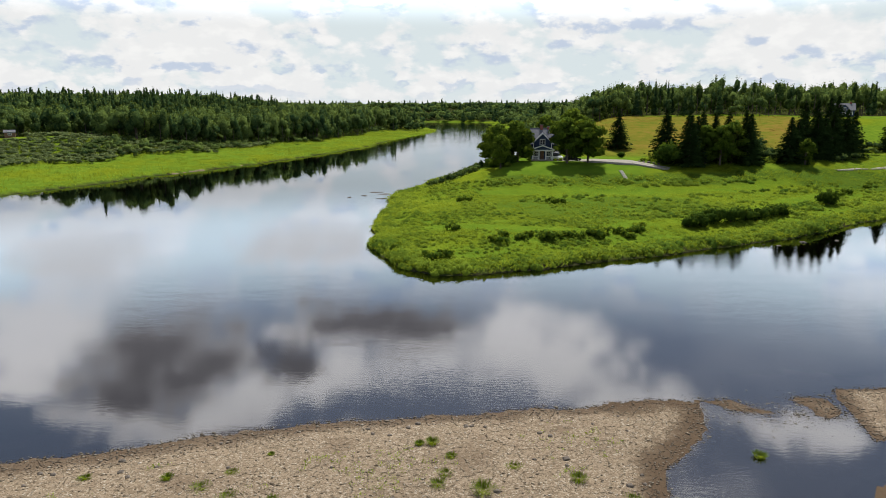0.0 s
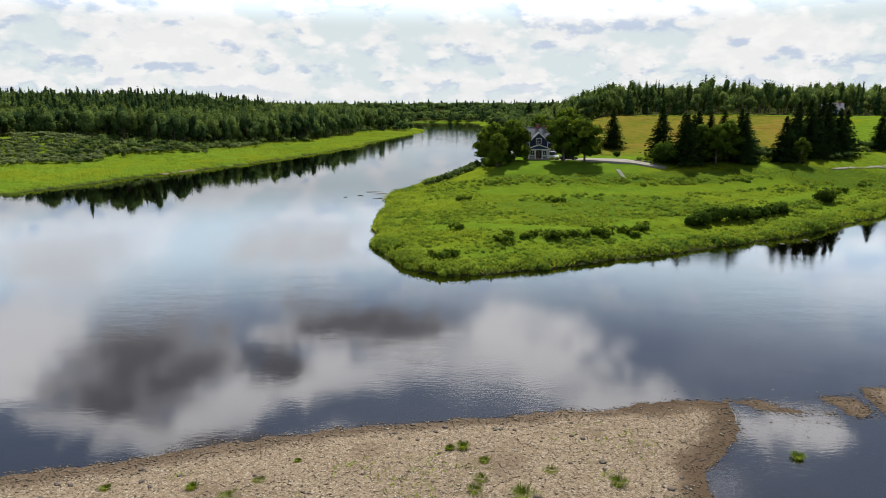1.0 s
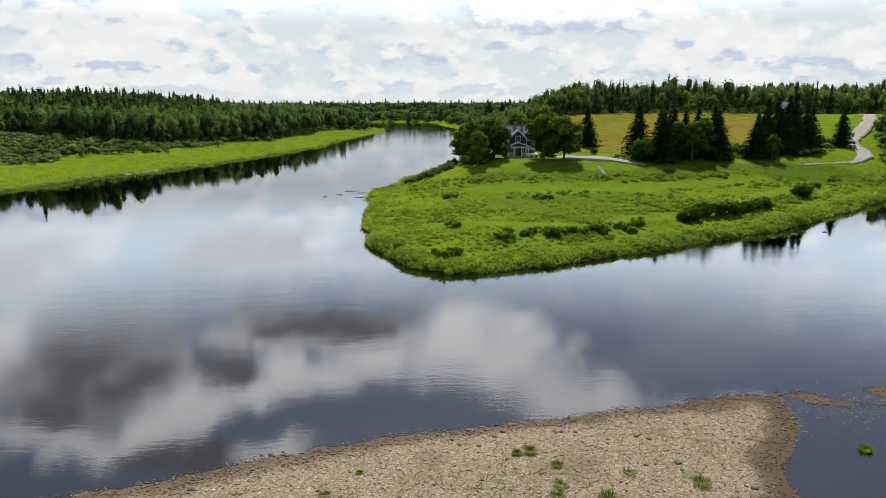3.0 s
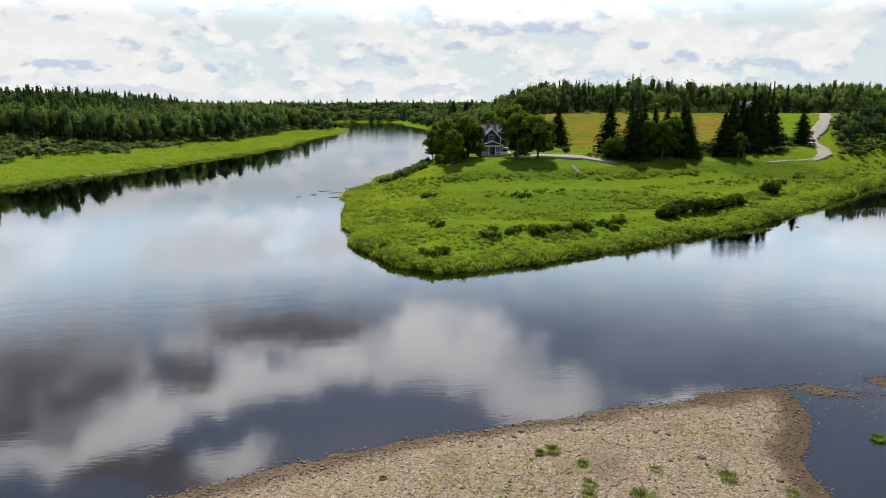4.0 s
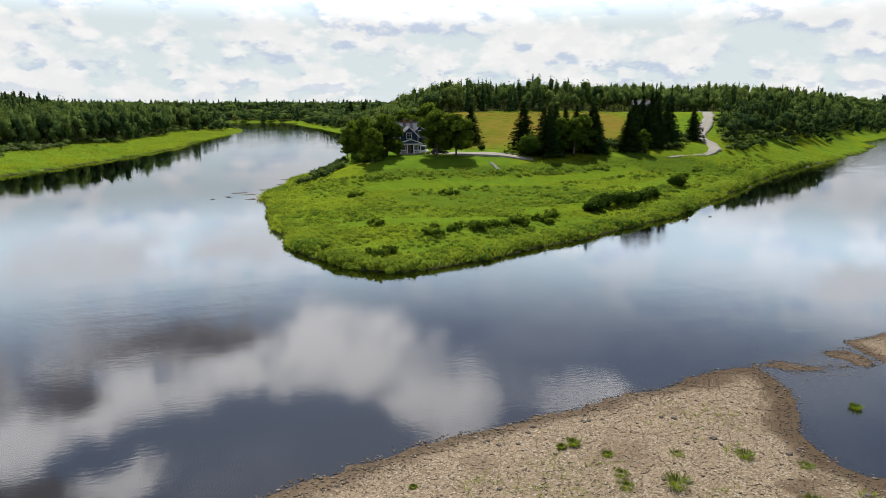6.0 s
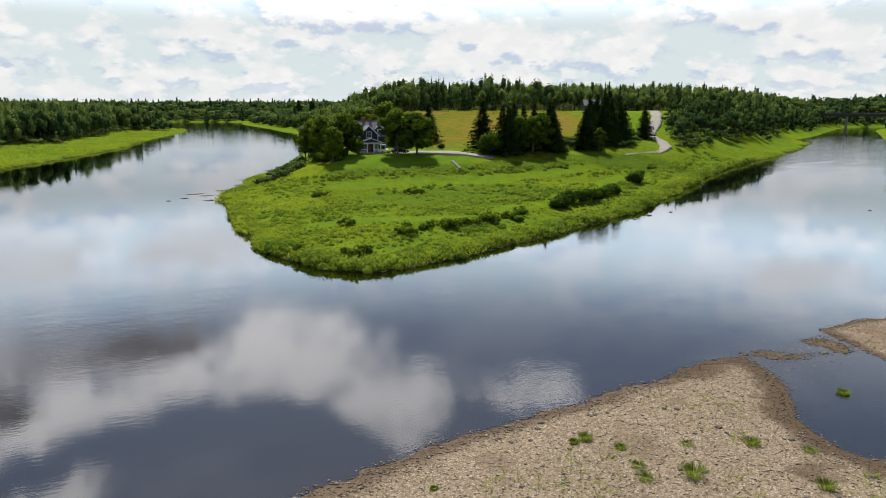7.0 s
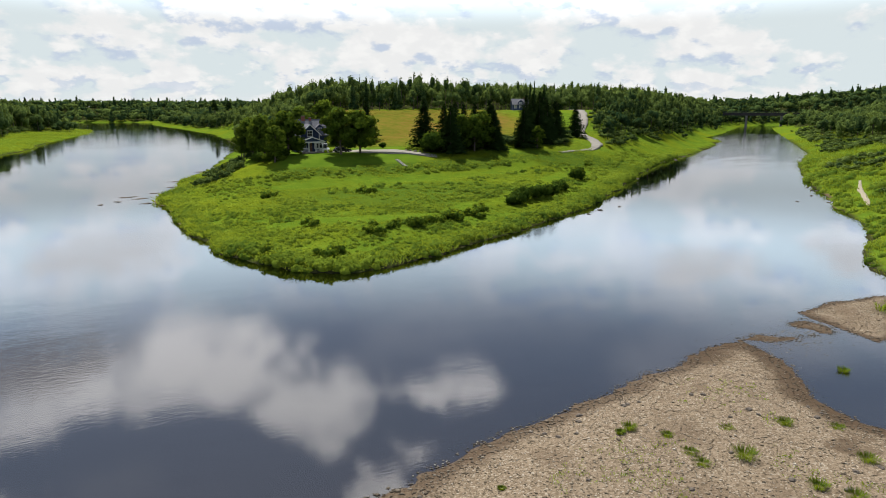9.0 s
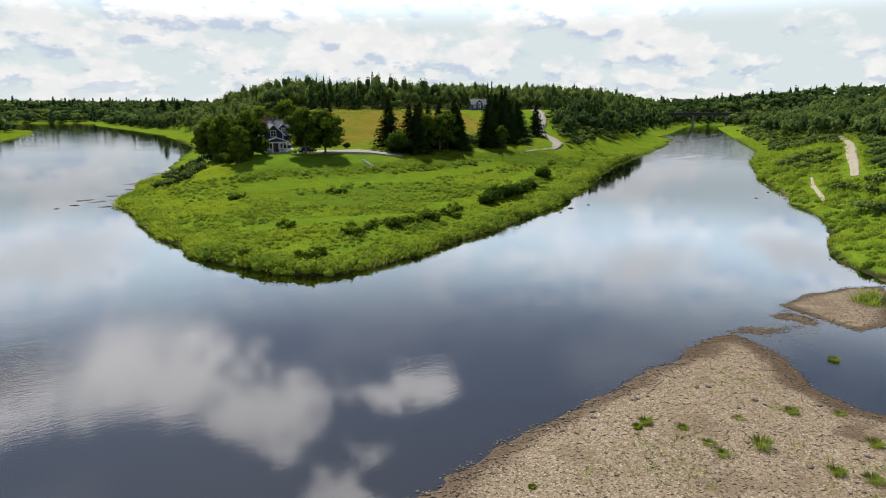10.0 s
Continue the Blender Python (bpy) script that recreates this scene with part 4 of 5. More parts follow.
def pebble_material():
    mt, n, m, out = material("pebbles")
    f = n("ShaderNodeNewGeometry").outputs["Random Per Island"]
    col = ramp(n, f, (0.0, (0.080, 0.061, 0.041)), (0.4, (0.140, 0.111, 0.076)), (0.8, (0.185, 0.151, 0.107)), (1.0, (0.36, 0.32, 0.26)))
    co = world_co(n)
    z = n("ShaderNodeSeparateXYZ", {0: co}).outputs[2]
    wet = smooth_step(n, z, 0.05, 0.12, 0.6, 0.0)
    col = mix_rgb(n, wet, col, (0.05, 0.038, 0.028, 1))
    bs = n("ShaderNodeBsdfPrincipled", {"Base Color": col, "Roughness": 0.8, "Specular IOR Level": 0.1})
    link(bs.outputs[0], out.inputs[0])
    return mt


M_PEBBLE = pebble_material()


# ---- blue house ----
def window_part(parent, x0, x1, z0, z1, y, side=None):
    """A white sash window facing -y (or facing -x / +x at x = y when side is given)."""
    def box(bm, a0, a1, d0, d1, c0, c1):
        if side is None:
            slab(bm, a0, a1, y + d0, y + d1, c0, c1)
        else:
            lo, hi = sorted((y + side * -d0, y + side * -d1))
            slab(bm, lo, hi, a0, a1, c0, c1)
    bm = bmesh.new()
    w = 0.13
    box(bm, x0 - w, x1 + w, -0.06, 0.02, z1, z1 + w + 0.05)
    box(bm, x0 - w - 0.05, x1 + w + 0.05, -0.10, 0.02, z0 - w, z0)
    box(bm, x0 - w, x0, -0.06, 0.02, z0, z1)
    box(bm, x1, x1 + w, -0.06, 0.02, z0, z1)
    win = part("window", bm, M_WHITE, parent, "white sash window")
    xm, zm = (x0 + x1) / 2, (z0 + z1) / 2
    bm = bmesh.new()
    box(bm, xm - 0.03, xm + 0.03, -0.045, 0.0, z0, z1)
    box(bm, x0, x1, -0.05, 0.0, zm - 0.035, zm + 0.035)
    part("muntin", bm, M_WHITE, win)
    for a, b in ((x0, xm - 0.03), (xm + 0.03, x1)):
        for c, d in ((z0, zm - 0.035), (zm + 0.035, z1)):
            part("pane", made(box, a, b, -0.02, -0.005, c, d), M_GLASS, win)


def roof_slab(bm, x0, z0, x1, z1, y0, y1, thick=0.18):
    prism(bm, [(x0, z0), (x1, z1), (x1, z1 + thick), (x0, z0 + thick)], y0, y1)


def build_house():
    g = land_z(25.4, 172) 
    h = thing("blue_house", 25.5, 168.2, "dark blue clapboard house with white trim and porch", "house", z=g, rz=-7.0)
    # walls
    bm = bmesh.new()
    prism(bm, [(-2.3, -0.6), (2.3, -0.6), (2.3, 4.55), (0, 6.75), (-2.3, 4.55)], 2.6, 7.0)
    part("front_gable_wall", bm, M_BLUE, h)
    bm = bmesh.new()
    prism_x(bm, [(6.0, -0.6), (13.4, -0.6), (13.4, 4.4), (9.7, 7.75), (6.0, 4.4)], -2.9, 5.0)
    part("main_wall", bm, M_BLUE, h)
    bm = bmesh.new()
    for k in range(24):
        z = 0.45 + 0.17 * k
        slab(bm, -2.325, 2.325, 2.575, 2.6, z, z + 0.02)
    part("clapboards", bm, M_BLUE, h)
    # roofs
    for s in (-1, 1):
        part("gable_roof", made(roof_slab, s * 2.75, 4.12, 0, 6.78, 2.15, 8.6), M_SHINGLE, h)
        bm = bmesh.new()
        prism(bm, [(s * 2.8, 4.02), (0, 6.68), (0, 6.98), (s * 2.8, 4.32)], 2.05, 2.16)
        part("barge_board", bm, M_WHITE, h, "white painted barge board")
        y0, y1 = (5.4, 9.72) if s < 0 else (9.68, 14.0)
        z0, z1 = (3.88, 7.8) if s < 0 else (7.8, 3.88)
        part("main_roof", made(prism_x, [(y0, z0), (y1, z1), (y1, z1 + 0.2), (y0, z0 + 0.2)], -3.25, 5.35), M_SHINGLE, h)
    part("ridge_cap", made(slab, -3.25, 5.35, 9.6, 9.8, 7.96, 8.06), M_SHINGLE, h)
    # dormer on the right-hand slope
    bm = bmesh.new()
    prism(bm, [(2.5, 4.6), (4.3, 4.6), (4.3, 5.9), (3.4, 6.7), (2.5, 5.9)], 6.6, 9.5)
    part("dormer_wall", bm, M_BLUE, h)
    for s in (-1, 1):
        part("dormer_roof", made(roof_slab, 3.4 + s * 1.15, 5.7, 3.4, 6.72, 6.35, 9.6, 0.14), M_SHINGLE, h)
    window_part(h, 3.0, 3.8, 4.85, 5.75, 6.6)
    # chimney
    bm = bmesh.new()
    slab(bm, -0.6, 0.2, 9.2, 9.9, 6.5, 8.75)
    ch = part("chimney", bm, M_BRICK, h, "red brick chimney")
    part("cap", made(slab, -0.68, 0.28, 9.12, 9.98, 8.75, 8.87), M_PIER, ch)
    bm = bmesh.new()
    slab(bm, 1.3, 1.85, 9.3, 9.85, 6.9, 8.35)
    ch = part("chimney", bm, M_BRICK, h, "red brick chimney")
    part("cap", made(slab, 1.23, 1.92, 9.23, 9.92, 8.35, 8.45), M_PIER, ch)
    # porch
    part("porch_floor", made(slab, -2.75, 2.75, 0.0, 2.6, -0.5, 0.32), M_GREYWOOD, h)
    for x in (-2.55, -0.85, 0.85, 2.55):
        bm = bmesh.new()
        slab(bm, x - 0.12, x + 0.12, 0.1, 0.34, 0.32, 2.5)
        slab(bm, x - 0.18, x + 0.18, 0.04, 0.40, 0.32, 0.5)
        slab(bm, x - 0.18, x + 0.18, 0.04, 0.40, 2.36, 2.5)
        part("porch_column", bm, M_WHITE, h, "white square porch column")
    part("porch_beam", made(slab, -2.85, 2.85, 0.02, 0.42, 2.5, 2.8), M_WHITE, h)
    bm = bmesh.new()
    prism(bm, [(-2.75, 2.8), (2.75, 2.8), (0, 3.75)], 0.12, 0.3)
    part("pediment", bm, M_BLUE, h)
    for s in (-1, 1):
        part("porch_roof", made(roof_slab, s * 3.05, 2.72, 0, 3.8, -0.15, 2.6, 0.14), M_SHINGLE, h)
        part("pediment_trim", made(prism, [(s * 3.1, 2.66), (0, 3.72), (0, 3.96), (s * 3.1, 2.88)], -0.22, -0.12), M_WHITE, h)
        bm = bmesh.new()
        a, b = sorted((s * 0.97, s * 2.43))
        slab(bm, a, b, 0.18, 0.26, 1.15, 1.23)
        slab(bm, a, b, 0.19, 0.25, 0.45, 0.51)
        for k in range(9):
            x = a + (b - a) * (k + 0.5) / 9
            slab(bm, x - 0.025, x + 0.025, 0.2, 0.24, 0.51, 1.15)
        part("porch_rail", bm, M_WHITE, h)
        window_part(h, s * 1.55 - 0.42, s * 1.55 + 0.42, 1.0, 2.2, 2.6)
    for k in range(2):
        part("porch_step", made(slab, -0.8, 0.8, -0.3 * (k + 1), -0.3 * k, -0.5, 0.16 - 0.15 * k), M_GREYWOOD, h)
    door = part("door", made(slab, -0.46, 0.46, 2.53, 2.6, 0.32, 2.36), M_BROWN, h, "dark panelled front door")
    part("door_handle", made(slab, 0.33, 0.37, 2.49, 2.53, 1.25, 1.4), M_RIM, door)
    window_part(h, -0.58, 0.58, 4.0, 5.25, 2.6)
    for s, x in ((-1, -2.9), (1, 5.0)):
        for y in (7.6, 11.2):
            window_part(h, y, y + 0.9, 1.0, 2.3, x, s)
            window_part(h, y, y + 0.9, 4.0, 5.0, x, s)
    for x in (3.2, 4.3):
        window_part(h, x - 0.25, x + 0.35, 1.0, 2.3, 6.0)
    for x in (-2.3, 2.3):
        part("corner_board", made(slab, x - 0.1, x + 0.1, 2.56, 2.72, -0.2, 4.5), M_WHITE, h)


build_house()


# ---- the other houses, shed and bridge ----
def small_house(name, x, y, rz, w, d, wall, eave, ridge, label, category, wallmat, roofmat, windows=3):
    h = thing(name, x, y, label, category, rz=rz)
    bm = bmesh.new()
    prism_x(bm, [(0, -0.8), (d, -0.8), (d, wall), (d / 2, ridge), (0, wall)], -w / 2, w / 2)
    part("wall", bm, wallmat, h)
    for a, b in (((-eave, wall - eave * 0.7), (d / 2, ridge)), ((d / 2, ridge), (d + eave, wall - eave * 0.7))):
        part("roof", made(prism_x, [a, b, (b[0], b[1] + 0.2), (a[0], a[1] + 0.2)], -w / 2 - eave, w / 2 + eave), roofmat, h)
    for k in range(windows):
        xc = -w / 2 + w * (k + 0.5) / windows
        window_part(h, xc - 0.5, xc + 0.5, 1.0, 2.2, 0.0)
    return h


h2 = small_house("grey_house", 158, 262, -25, 7.2, 6.0, 2.6, 0.4, 5.0, "small dark house with a pale grey roof above the field", "house", M_BLUE, M_SHINGLE)
bm = bmesh.new()
prism(bm, [(-1.2, 2.4), (1.2, 2.4), (1.2, 3.5), (0, 4.6), (-1.2, 3.5)], 0.2, 3.2)
part("dormer", bm, M_BLUE, h2)
for s in (-1, 1):
    part("dormer_roof", made(roof_slab, s * 1.5, 3.3, 0, 4.65, -0.1, 3.2, 0.14), M_SHINGLE, h2)
window_part(h2, -0.5, 0.5, 2.6, 3.5, 0.2)
part("chimney", made(slab, 2.0, 2.6, 2.7, 3.3, 4.2, 5.8), M_BRICK, h2)
shed = small_house("garden_shed", -172, 262, 30, 3.6, 2.8, 2.0, 0.25, 2.8, "small weathered brown shed on the far bank", "shed", M_BROWN, M_SHINGLE, 1)


def build_bridge():
    c, a = Vector((548, 404, 0)), math.degrees(math.atan2(382 - 424, 562 - 532))
    b = tagged(new("girder_bridge"), "dark steel girder bridge over the upper river", "bridge")
    b.matrix_world = pose(c.x, c.y, 0, 0, 0, a)
    L = 36
    part("deck", made(slab, -L, L, -3.2, 3.2, 13.4, 13.9), M_STEEL, b)
    for y in (-2.9, 2.9):
        part("girder", made(slab, -L, L, y - 0.2, y + 0.2, 11.2, 13.4), M_STEEL, b)
        bm = bmesh.new()
        slab(bm, -L, L, y - 0.06, y + 0.06, 14.85, 15.0)
        for k in range(25):
            slab(bm, -L + k * 3 - 0.06, -L + k * 3 + 0.06, y - 0.06, y + 0.06, 13.9, 14.85)
        part("railing", bm, M_STEEL, b)
    for x in (-15, 15):
        bm = bmesh.new()
        prism_x(bm, [(-3.4, -3.0), (3.4, -3.0), (2.9, 11.2), (-2.9, 11.2)], x - 1.0, x + 1.0)
        part("pier", bm, M_PIER, b, "grey concrete pier")


build_bridge()


# ---- roads and paths ----
def ribbon(name, label, line, mat, lift=0.07, category="road"):
    """A strip that lies on the ground. line: x, y, width."""
    pts = np.array([[float(v) for v in p.split(",")] for p in line.split()])
    s = np.concatenate([[0], np.cumsum(np.hypot(*np.diff(pts[:, :2], axis=0).T))])
    u = np.linspace(0, s[-1], int(s[-1] / 1.2) + 2)
    x, y, w = (np.interp(u, s, pts[:, i]) for i in range(3))
    for _ in range(3):
        x[1:-1], y[1:-1] = (x[:-2] + x[1:-1] + x[2:]) / 3, (y[:-2] + y[1:-1] + y[2:]) / 3
    dx, dy = np.gradient(x), np.gradient(y)
    ln = np.hypot(dx, dy)
    w = w * (1 + 0.16 * value_noise(x, y, 3, 40) + 0.16 * value_noise(x, y, 9, 41))
    cols = np.linspace(-0.5, 0.5, 5)
    vx = x[:, None] - (dy / ln * w)[:, None] * cols
    vy = y[:, None] + (dx / ln * w)[:, None] * cols
    vz = land(vx.ravel(), vy.ravel())[0].reshape(vx.shape)
    vz = np.maximum(vz, np.mean(vz, 1, keepdims=True)) + lift
    top = np.stack([vx, vy, vz], -1).reshape(-1, 3)
    i, j = np.meshgrid(np.arange(len(x) - 1), np.arange(4), indexing="ij")
    f = np.stack([i * 5 + j, i * 5 + j + 1, (i + 1) * 5 + j + 1, (i + 1) * 5 + j], -1).reshape(-1, 4)
    # skirts down into the soil
    low = top.copy()
    low[:, 2] -= 0.5
    k = len(top)
    e = np.arange(len(x) - 1)
    sk = np.concatenate([np.stack([e * 5, (e + 1) * 5, (e + 1) * 5 + k, e * 5 + k], -1), np.stack([e * 5 + 4, e * 5 + 4 + k, (e + 1) * 5 + 4 + k, (e + 1) * 5 + 4], -1)])
    me = raw_mesh(name, np.concatenate([top, low]), np.concatenate([f, sk]), mat, smooth=False)
    return tagged(new(name, me), label, category, kind="structure")


ribbon("driveway", "pale gravel driveway beside the house", "29,171,4 35,169.5,7 41,167.2,8 46,164.2,6 50.5,161,3.4 55,158.4,1.8", M_ROAD)
ribbon("track", "faint grassy wheel track to the road", "96,159.5,0.9 106,163,1.1 117,169.5,1.6 124,174.5,2.2", M_ROAD, 0.05)
ribbon("road", "pale winding gravel road climbing the hill", ROAD, M_ROAD, 0.12)
ribbon("gravel_lane", "pale gravel lane along the wooded bank", LANE, M_PATH, 0.05)
ribbon("footpath", "sandy footpath down to the river bank", FOOTPATH, M_PATH, 0.05)


# ---- vehicles ----
def build_car(x, y, rz, label, paint, tall=0.0, length=4.5):
    c = thing("parked_car", x, y, label, "car", rz=rz)
    hl, w = length / 2, 0.88
    low = [(-hl, 0.35), (-hl + 0.05, 0.75), (-hl + 0.35, 0.92 + tall * 0.2), (hl - 1.35, 0.92 + tall * 0.2), (hl - 0.2, 0.72), (hl, 0.5), (hl - 0.05, 0.28), (-hl + 0.1, 0.24)]
    bm = bmesh.new()
    prism(bm, low, -w, w)
    bmesh.ops.bevel(bm, geom=bm.edges[:], offset=0.06, segments=2, affect="EDGES")
    part("body", bm, paint, c, smooth=True)
    bm = bmesh.new()
    prof = [(-hl + 0.3, 0.9 + tall * 0.2), (-hl + 0.75, 1.4 + tall), (hl - 2.2, 1.42 + tall), (hl - 1.35, 0.9 + tall * 0.2)]
    prism(bm, prof, -w + 0.1, w - 0.1)
    bmesh.ops.bevel(bm, geom=bm.edges[:], offset=0.07, segments=2, affect="EDGES")
    part("cabin_glass", bm, M_GLASS, c, smooth=True)
    part("roof", made(slab, -hl + 0.8, hl - 2.25, -w + 0.16, w - 0.16, 1.40 + tall, 1.45 + tall), paint, c)
    for sx in (-hl + 0.8, hl - 0.85):
        for sy in (-1, 1):
            bm = bmesh.new()
            bmesh.ops.create_cone(bm, cap_ends=True, segments=18, radius1=0.33, radius2=0.33, depth=0.22, matrix=pose(sx, sy * (w - 0.1), 0.33, 90))
            t = part("wheel", bm, M_TYRE, c)
            bm = bmesh.new()
            bmesh.ops.create_cone(bm, cap_ends=True, segments=14, radius1=0.2, radius2=0.17, depth=0.04, matrix=pose(sx, sy * (w + 0.03), 0.33, 90 * sy))
            part("rim", bm, M_RIM, t)
    for sy in (-0.62, 0.62):
        part("headlight", made(slab, hl - 0.16, hl + 0.0, sy - 0.18, sy + 0.18, 0.55, 0.67), M_LAMP, c)


build_car(33.0, 167.6, 8, "black sedan parked on the gravel driveway", M_BLACKCAR)
build_car(29.8, 171.6, 60, "white van parked beside the blue house", M_WHITECAR, 0.55, 4.7)


# ---- garden steps and stones ----
def build_steps():
    s = thing("garden_steps", 42.6, 156.6, "pale stone steps down the grassy slope", "steps")
    z0 = land_z(42.6, 156.6)
    for k in range(13):
        y = -0.42 * k
        z = land_z(42.6, 156.6 + y) - z0 + 0.10
        part("step", made(slab, -0.42 + 0.05 * (k % 3), 0.42 + 0.06 * (k % 2), y - 0.36, y, z - 0.35, z + 0.03), M_STEP, s)


build_steps()


def stone_mesh(seed, mat, name="stone"):
    bm = bmesh.new()
    bmesh.ops.create_icosphere(bm, subdivisions=2, radius=1.0)
    for v in bm.verts:
        k = 1 + 0.35 * noise.noise(v.co * 1.3 + Vector((seed * 3.1, 0, 0))) + 0.12 * noise.noise(v.co * 3.1 + Vector((seed, 5, 0)))
        v.co = v.co * k
        v.co.z = max(v.co.z, -0.4)
    me = bpy.data.meshes.new(name)
    bm.to_mesh(me)
    bm.free()
    me.materials.append(mat)
    return me


def build_stones():
    kinds = [stone_mesh(k, M_ROCK) for k in range(5)]
    rng = np.random.default_rng(91)
    def put(name, x, y, sx, sy, sz, label, group, z=None):
        ob = new(name, kinds[rng.integers(5)])
        zz = max(land_z(x, y), -0.1) if z is None else z
        ob.matrix_world = pose(x, y, zz - (0.08 if name == "rock_ledge" else 0.0), 0, 0, rng.uniform(0, 360) if max(sx, sy) < 1.5 else rng.uniform(-12, 12)) @ Matrix.Diagonal((sx, sy, sz, 1))
        tagged(ob, label, "rock", group)
    ledge = "dark flat rock ledge breaking the river surface"
    for x, y, a, b in ((-16.7, 163.7, 2.6, 0.7), (-14.4, 160, 2.2, 0.8), (-14.2, 152, 1.5, 0.9), (-22.3, 154, 0.8, 0.5), (-19, 157, 1.2, 0.5), (-3.2, 190, 2.8, 0.9), (-6, 178, 1.5, 0.7), (7, 214, 2.6, 0.9), (-11, 168, 1.6, 0.7)):
        put("rock_ledge", x, y, a, b, 0.28, ledge, "rock ledges off the point", -0.06)
    for i in range(34):
        f = rng.random()
        k = rng.integers(0, 6)
        p, q = ((87, 125), (47, 98.5), (110, 143), (150, 170), (161, 127), (102, 84))[k], ((110, 143), (65, 109), (150, 170), (196, 195), (236, 170), (135, 109))[k]
        side = -1 if k < 4 else 1
        d = rng.exponential(2.2) + 0.3
        x, y = p[0] + (q[0] - p[0]) * f + side * -0.55 * d, p[1] + (q[1] - p[1]) * f + side * 0.83 * d
        s = rng.uniform(0.12, 0.42)
        put("river_stone", x, y, s * 1.4, s, s * 0.6, "dark wet boulder at the river edge", "boulders along the river edge", -0.05)
    for x, y, s in ((51.5, 163.8, 0.5), (52.6, 163.2, 0.4), (50.4, 164.4, 0.45), (53.6, 162.6, 0.35), (47, 162.2, 0.35), (49.5, 165.2, 0.4)):
        put("garden_stone", x, y, s, s, s * 0.7, "pale garden stone edging the driveway", "garden stones")
    for i in range(60):
        x = rng.uniform(-24, 17)
        y = rng.uniform(27, 43)
        if land_z(x, y) > 0.02:
            s = rng.uniform(0.10, 0.2)
            put("cobble", x, y, s * 1.3, s, s * 0.7, "large grey cobble on the gravel bar", "cobbles on the gravel bar")


build_stones()


# ---- pebbles ----
def build_pebbles():
    rng = np.random.default_rng(17)
    n = 60000
    x, y = rng.uniform(-34, 46, n), rng.uniform(24, 48, n)
    # thicker along the waterline
    z, dh, df, dn, di = land(x, y)
    edge = np.maximum(dn, di)
    keep = (z > -0.16) & (edge > -1.3) & (rng.random(n) < np.where(edge < 2.2, 1.0, 0.62)) & ((x < 22) | (di > -1.2)) & (rng.random(n) < np.where(edge < 0, np.exp(edge * 2.2), 1))
    x, y, z, edge = x[keep], y[keep], z[keep], edge[keep]
    # stones that stand out of the shallows between the bar and the islet
    k = 2600
    ex, ey = rng.normal(23.2, 3.4, k), rng.normal(42.2, 1.5, k)
    ez = land(ex, ey)[0]
    ok = (ez > -0.75) & (ez < 0.05)
    ex, ey = ex[ok], ey[ok]
    x, y, z, edge = np.append(x, ex), np.append(y, ey), np.append(z, np.full(len(ex), -0.03)), np.append(edge, np.zeros(len(ex)))
    t = len(x)
    s = np.exp(rng.normal(-3.25, 0.40, t)) * np.where(edge < 1.2, 1.3, 1.0)
    base = np.array([[1, 0, 0], [0, 1, 0], [-1, 0, 0], [0, -1, 0], [0, 0, 0.26], [0.1, 0.1, -0.5]])
    tri = np.array([[0, 1, 4], [1, 2, 4], [2, 3, 4], [3, 0, 4], [1, 0, 5], [2, 1, 5], [3, 2, 5], [0, 3, 5]])[:, :]
    v = base[None] * rng.uniform(0.65, 1.25, (t, 6, 3)) * s[:, None, None] * np.array([1.25, 1, 1])
    a = rng.uniform(0, 2 * np.pi, t)
    c, sn = np.cos(a)[:, None], np.sin(a)[:, None]
    vx, vy = v[..., 0] * c - v[..., 1] * sn, v[..., 0] * sn + v[..., 1] * c
    v = np.stack([vx + x[:, None], vy + y[:, None], v[..., 2] + z[:, None] + 0.02], -1).reshape(-1, 3)
    f = (np.arange(t)[:, None, None] * 6 + tri[None]).reshape(-1, 3)
    tagged(new("gravel_pebbles", raw_mesh("gravel_pebbles", v, f, M_PEBBLE)), "tan and grey river pebbles covering the bar", "pebbles", kind="stuff")


build_pebbles()


